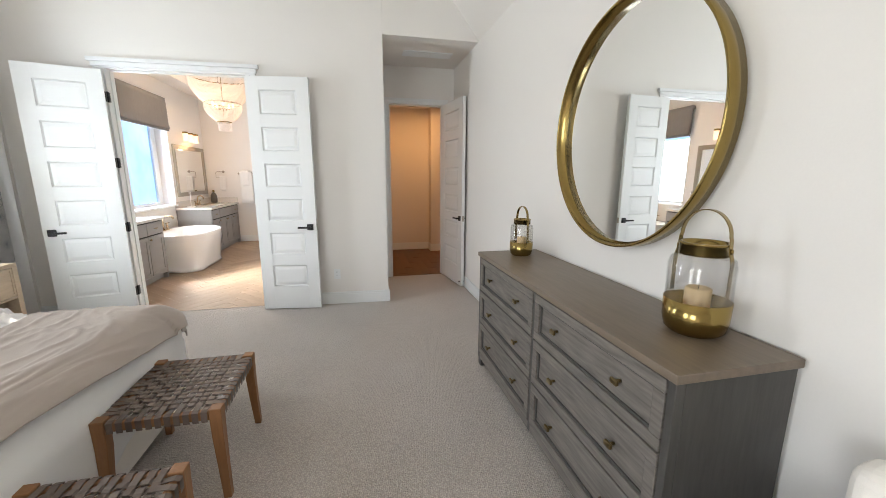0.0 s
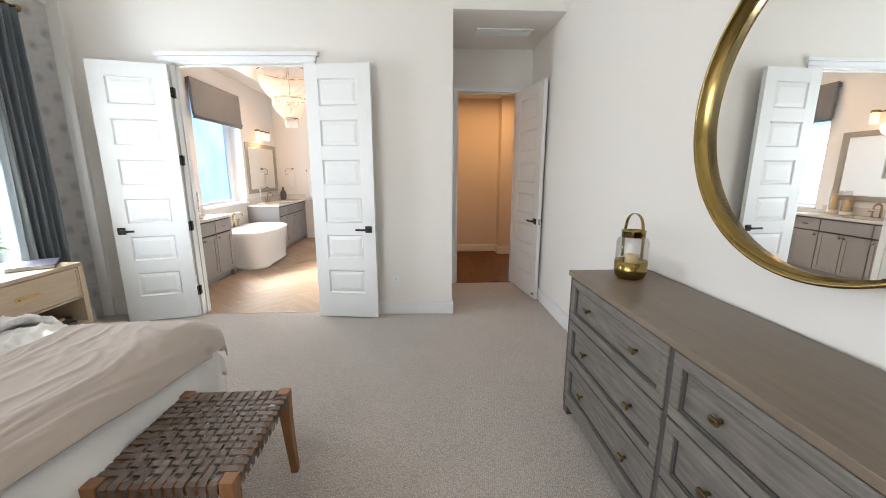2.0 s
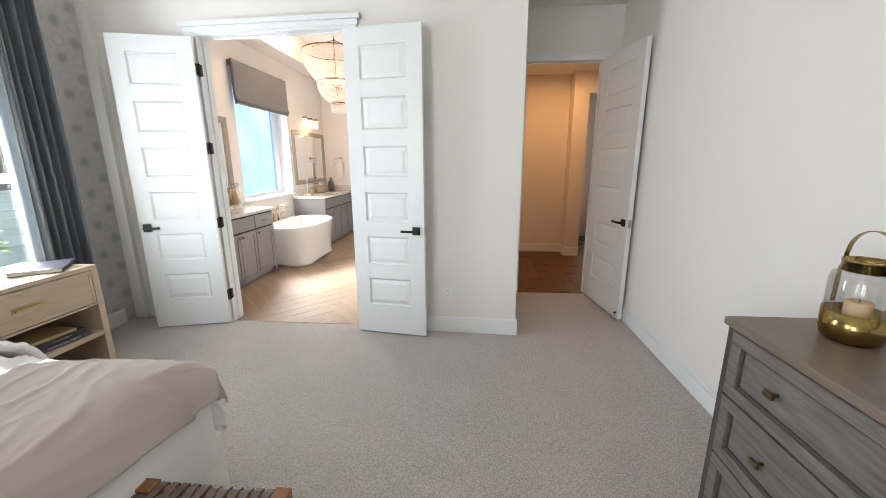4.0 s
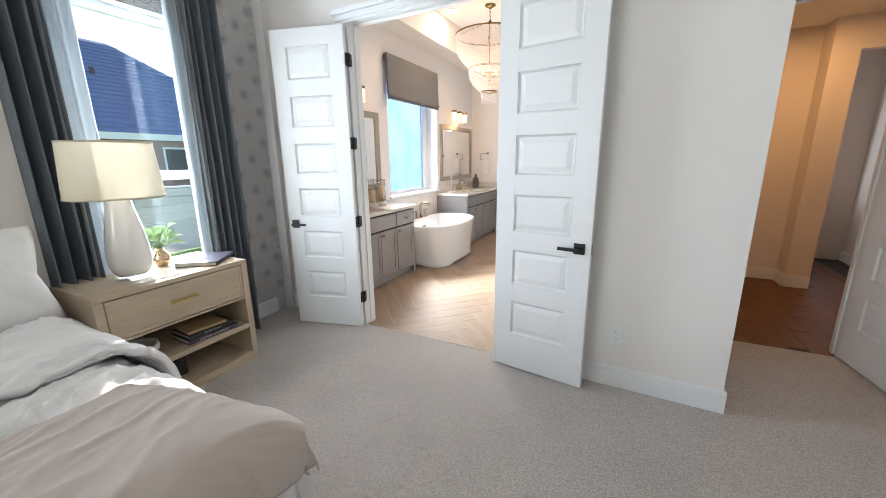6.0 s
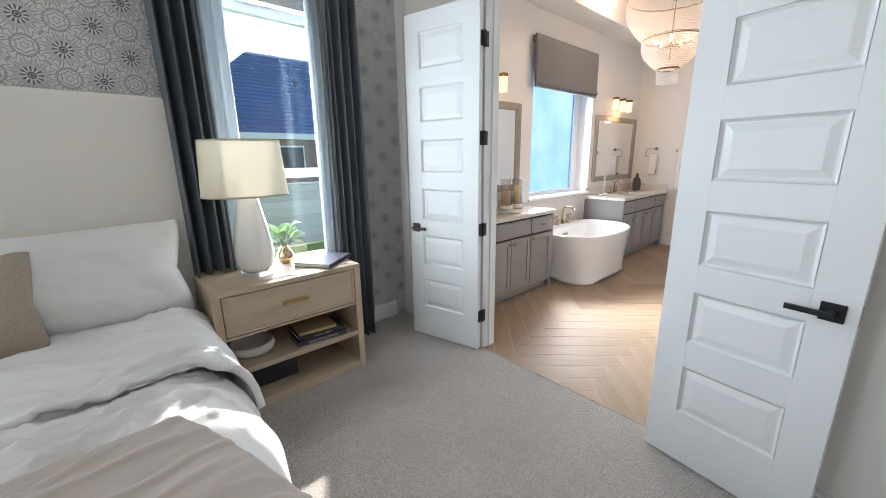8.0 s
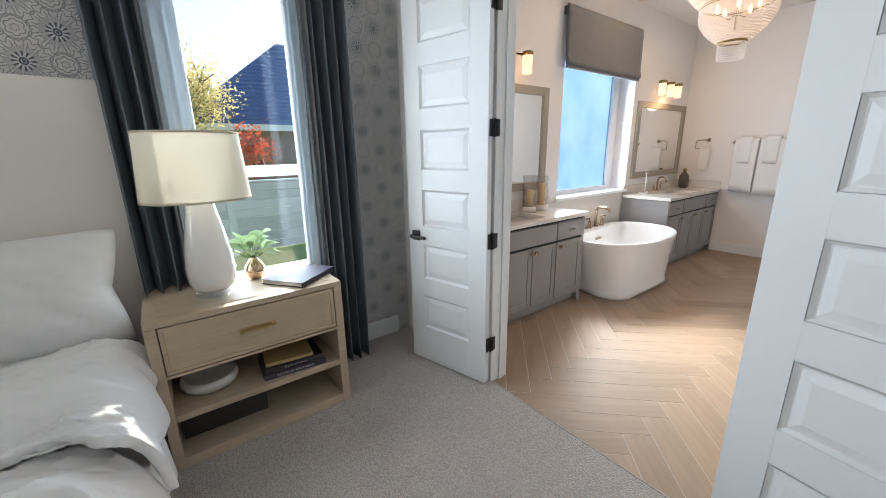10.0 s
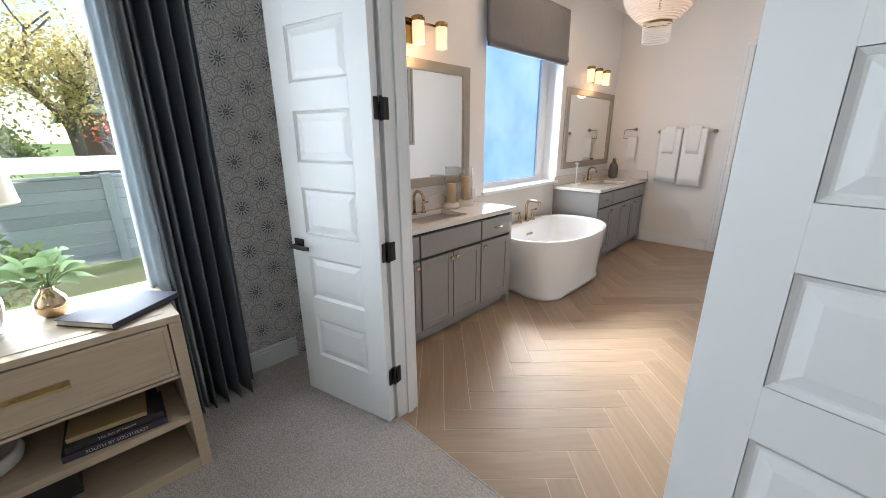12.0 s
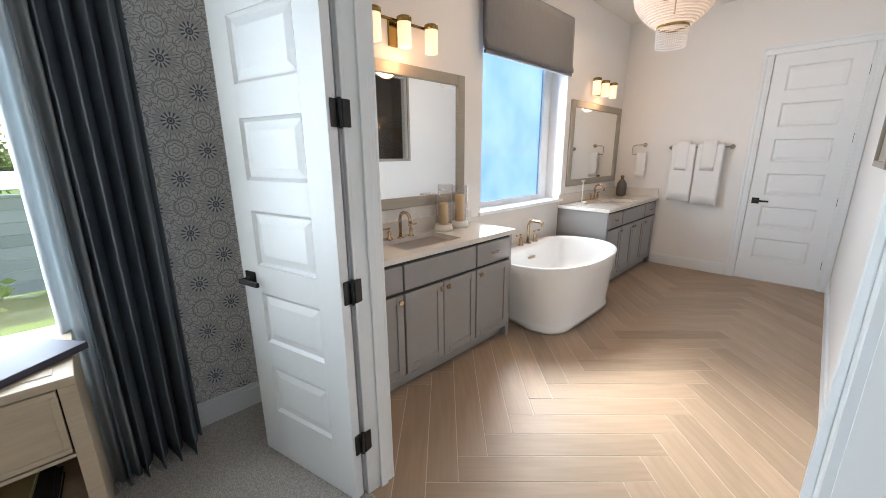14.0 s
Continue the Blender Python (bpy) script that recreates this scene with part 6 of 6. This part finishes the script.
def tree(x, y, h, spread, material, seed, label, leaves=2600, name="tree"):
    rng = random.Random(seed)
    root = thing(name, label, "tree" if name == "tree" else "shrub", pose(x, y, -0.28))
    bm = bmesh.new()
    tips = []
    bole = h * 0.35

    def limb(p, d, l, r, depth):
        q = p + d * l
        pts = [p, p + d * l * 0.5 + Vector((rng.uniform(-1, 1), rng.uniform(-1, 1), 0)) * l * 0.06, q]
        tube(pts, r, 6, bm)
        if depth == 0:
            tips.append(q)
            return
        for k in range(4 if depth > 1 else 3):
            a = rng.uniform(0, 6.28)
            nd = (d * 0.7 + Vector((math.cos(a), math.sin(a), rng.uniform(0.0, 0.7))) * spread).normalized()
            limb(p + d * l * rng.uniform(0.6, 1.0), nd, l * rng.uniform(0.55, 0.8), r * 0.55, depth - 1)
            tips.append(q)

    limb(Vector((0, 0, 0)), Vector((0, 0, 1)), bole, h * 0.022, 3)
    part("trunk", bm, BARK, root)
    verts, faces = [], []
    for _ in range(leaves):
        t = rng.choice(tips) + Vector([rng.gauss(0, h * 0.05) for _ in range(3)])
        s = rng.uniform(0.035, 0.075)
        a = Vector([rng.gauss(0, 1) for _ in range(3)]).normalized() * s
        c = a.cross(Vector([rng.gauss(0, 1) for _ in range(3)])).normalized() * s * 0.6
        b = len(verts)
        verts.extend([t - a, t - c * 0.9, t + a, t + c])
        faces.append((b, b + 1, b + 2, b + 3))
    me = bpy.data.meshes.new("crown")
    me.from_pydata(verts, [], faces)
    me.materials.append(material)
    ob = new("crown", me)
    ob.parent = root
    tagged(ob, kind="stuff")


tree(-17, 4.2, 6.8, 0.75, FOLIAGE[0], 1, "yellow autumn tree beyond the fence", 7500)
tree(-16.5, 1.4, 4.6, 0.9, FOLIAGE[1], 2, "olive-green leafy tree beyond the fence", 9000)
tree(-18, 6.1, 7.0, 0.7, FOLIAGE[0], 5, "thin yellow tree beside the neighbour house", 8000)
tree(-14, 7.4, 3.3, 0.8, FOLIAGE[2], 3, "slender red-leaved tree before the brick house", 900)
tree(-12.5, 2.0, 3.2, 1.0, FOLIAGE[3], 6, "dark green shrubs behind the fence", 4200, "shrub")
tree(-13, 4.4, 2.8, 1.0, FOLIAGE[3], 7, "dark green shrubs behind the fence", 4200, "shrub")
tree(-6.2, 4.9, 1.3, 0.9, FOLIAGE[3], 9, "small leafy shrub on the lawn by the window", 2600, "shrub")

# ---- floor pieces ----


def plank_mesh(name, l, w, t, material, bevel=0.0015):
    bm = cube(-w / 2, w / 2, -l / 2, l / 2, -t, 0, bevel=bevel, segments=1)
    return mesh_of(bm, name, material)


bath_floor = thing("floor_bathroom", "wood-look porcelain tiles laid in herringbone", "floor", kind="structure")
PW, PN = 0.150, 6


def clip_plank(corners, rect):
    """The part of a plank's outline inside the room."""
    poly = corners
    for axis, lim, keep in ((0, rect[0], 1), (0, rect[1], -1), (1, rect[2], 1), (1, rect[3], -1)):
        out = []
        for p, q in zip(poly, poly[1:] + poly[:1]):
            a, b = (p[axis] - lim) * keep, (q[axis] - lim) * keep
            if a >= 0:
                out.append(p)
            if a * b < 0:
                f = a / (a - b)
                out.append((p[0] + (q[0] - p[0]) * f, p[1] + (q[1] - p[1]) * f))
        poly = out
        if len(poly) < 3:
            return []
    return poly


def herringbone():
    W, L, g = PW, PW * PN, 0.002
    full = plank_mesh("tile", L - 2 * g, W - 2 * g, 0.008, TILE, 0.0006)
    rect = (BX, BR, 6.569, BY)
    ox, oy = -2.58, 7.63
    rot = radians(45)
    c, s = math.cos(rot), math.sin(rot)
    for i in range(-40, 41):
        for k in range(-9, 10):
            for flat in (0, 1):
                # stair of planks: each step one width along both ways, repeated every two lengths
                bx_, by_ = i * W + k * L, i * W - k * L
                if flat:
                    r = (bx_, bx_ + L, by_ - W, by_)
                else:
                    r = (bx_, bx_ + W, by_, by_ + L)
                cs = [(r[0] + g, r[2] + g), (r[1] - g, r[2] + g), (r[1] - g, r[3] - g), (r[0] + g, r[3] - g)]
                world_cs = [(ox + x * c - y * s, oy + x * s + y * c) for x, y in cs]
                cut = clip_plank(world_cs, rect)
                if not cut:
                    continue
                mx, my = (r[0] + r[1]) / 2, (r[2] + r[3]) / 2
                wx, wy = ox + mx * c - my * s, oy + mx * s + my * c
                if len(cut) == 4 and cut == world_cs:
                    ob = new("tile", full)
                    ob.matrix_world = pose(wx, wy, 0, 0, 0, 45 - (90 if flat else 0))
                else:
                    bm = bmesh.new()
                    m = pose(wx, wy, 0, 0, 0, 45 - (90 if flat else 0)).inverted()
                    try:
                        f = bm.faces.new([bm.verts.new(m @ Vector((x, y, 0))) for x, y in cut])
                    except ValueError:
                        continue
                    if f.calc_area() < 0.0004:
                        continue
                    ext = bmesh.ops.extrude_face_region(bm, geom=[f])
                    for v in [e for e in ext["geom"] if isinstance(e, bmesh.types.BMVert)]:
                        v.co.z -= 0.008
                    bmesh.ops.recalc_face_normals(bm, faces=bm.faces)
                    ob = new("tile", mesh_of(bm, "tile", TILE))
                    ob.matrix_world = pose(wx, wy, 0, 0, 0, 45 - (90 if flat else 0))
                keep = ob.matrix_world.copy()
                ob.parent = bath_floor
                ob.matrix_basis = keep


herringbone()
hall_floor = thing("floor_hall", "red-brown oak boards in the hall", "floor", kind="structure")
board = plank_mesh("floorboard", 1.19, 0.124, 0.006, WOODFLOOR)
for i in range(18):
    for k in range(-1, 4):
        x, y = -0.015 + 0.125 * i, 7.57 + 0.6 + 1.2 * k + (0.37 * i) % 1.2 - 0.6
        if y - 0.6 < 7.58 or y > 10.7:
            if not (7.0 < y < 8.2):
                continue
            y0 = 7.572
            top = y + 0.595
            if top - y0 < 0.05:
                continue
            ob = new("floorboard", mesh_of(cube(-0.062, 0.062, y0, top, -0.006, 0, bevel=0.0015, segments=1), "floorboard", WOODFLOOR))
            ob.parent = hall_floor
            ob.location = (x, 0, 0)
        else:
            ob = new("floorboard", board)
            ob.parent = hall_floor
            ob.location = (x, y, 0)
structure("carpet_edge", [(OL + 0.001, OR - 0.001, 6.5655, 6.573, -0.01, 0.003)], CARPET, "tucked carpet edge along the tiles", "trim")
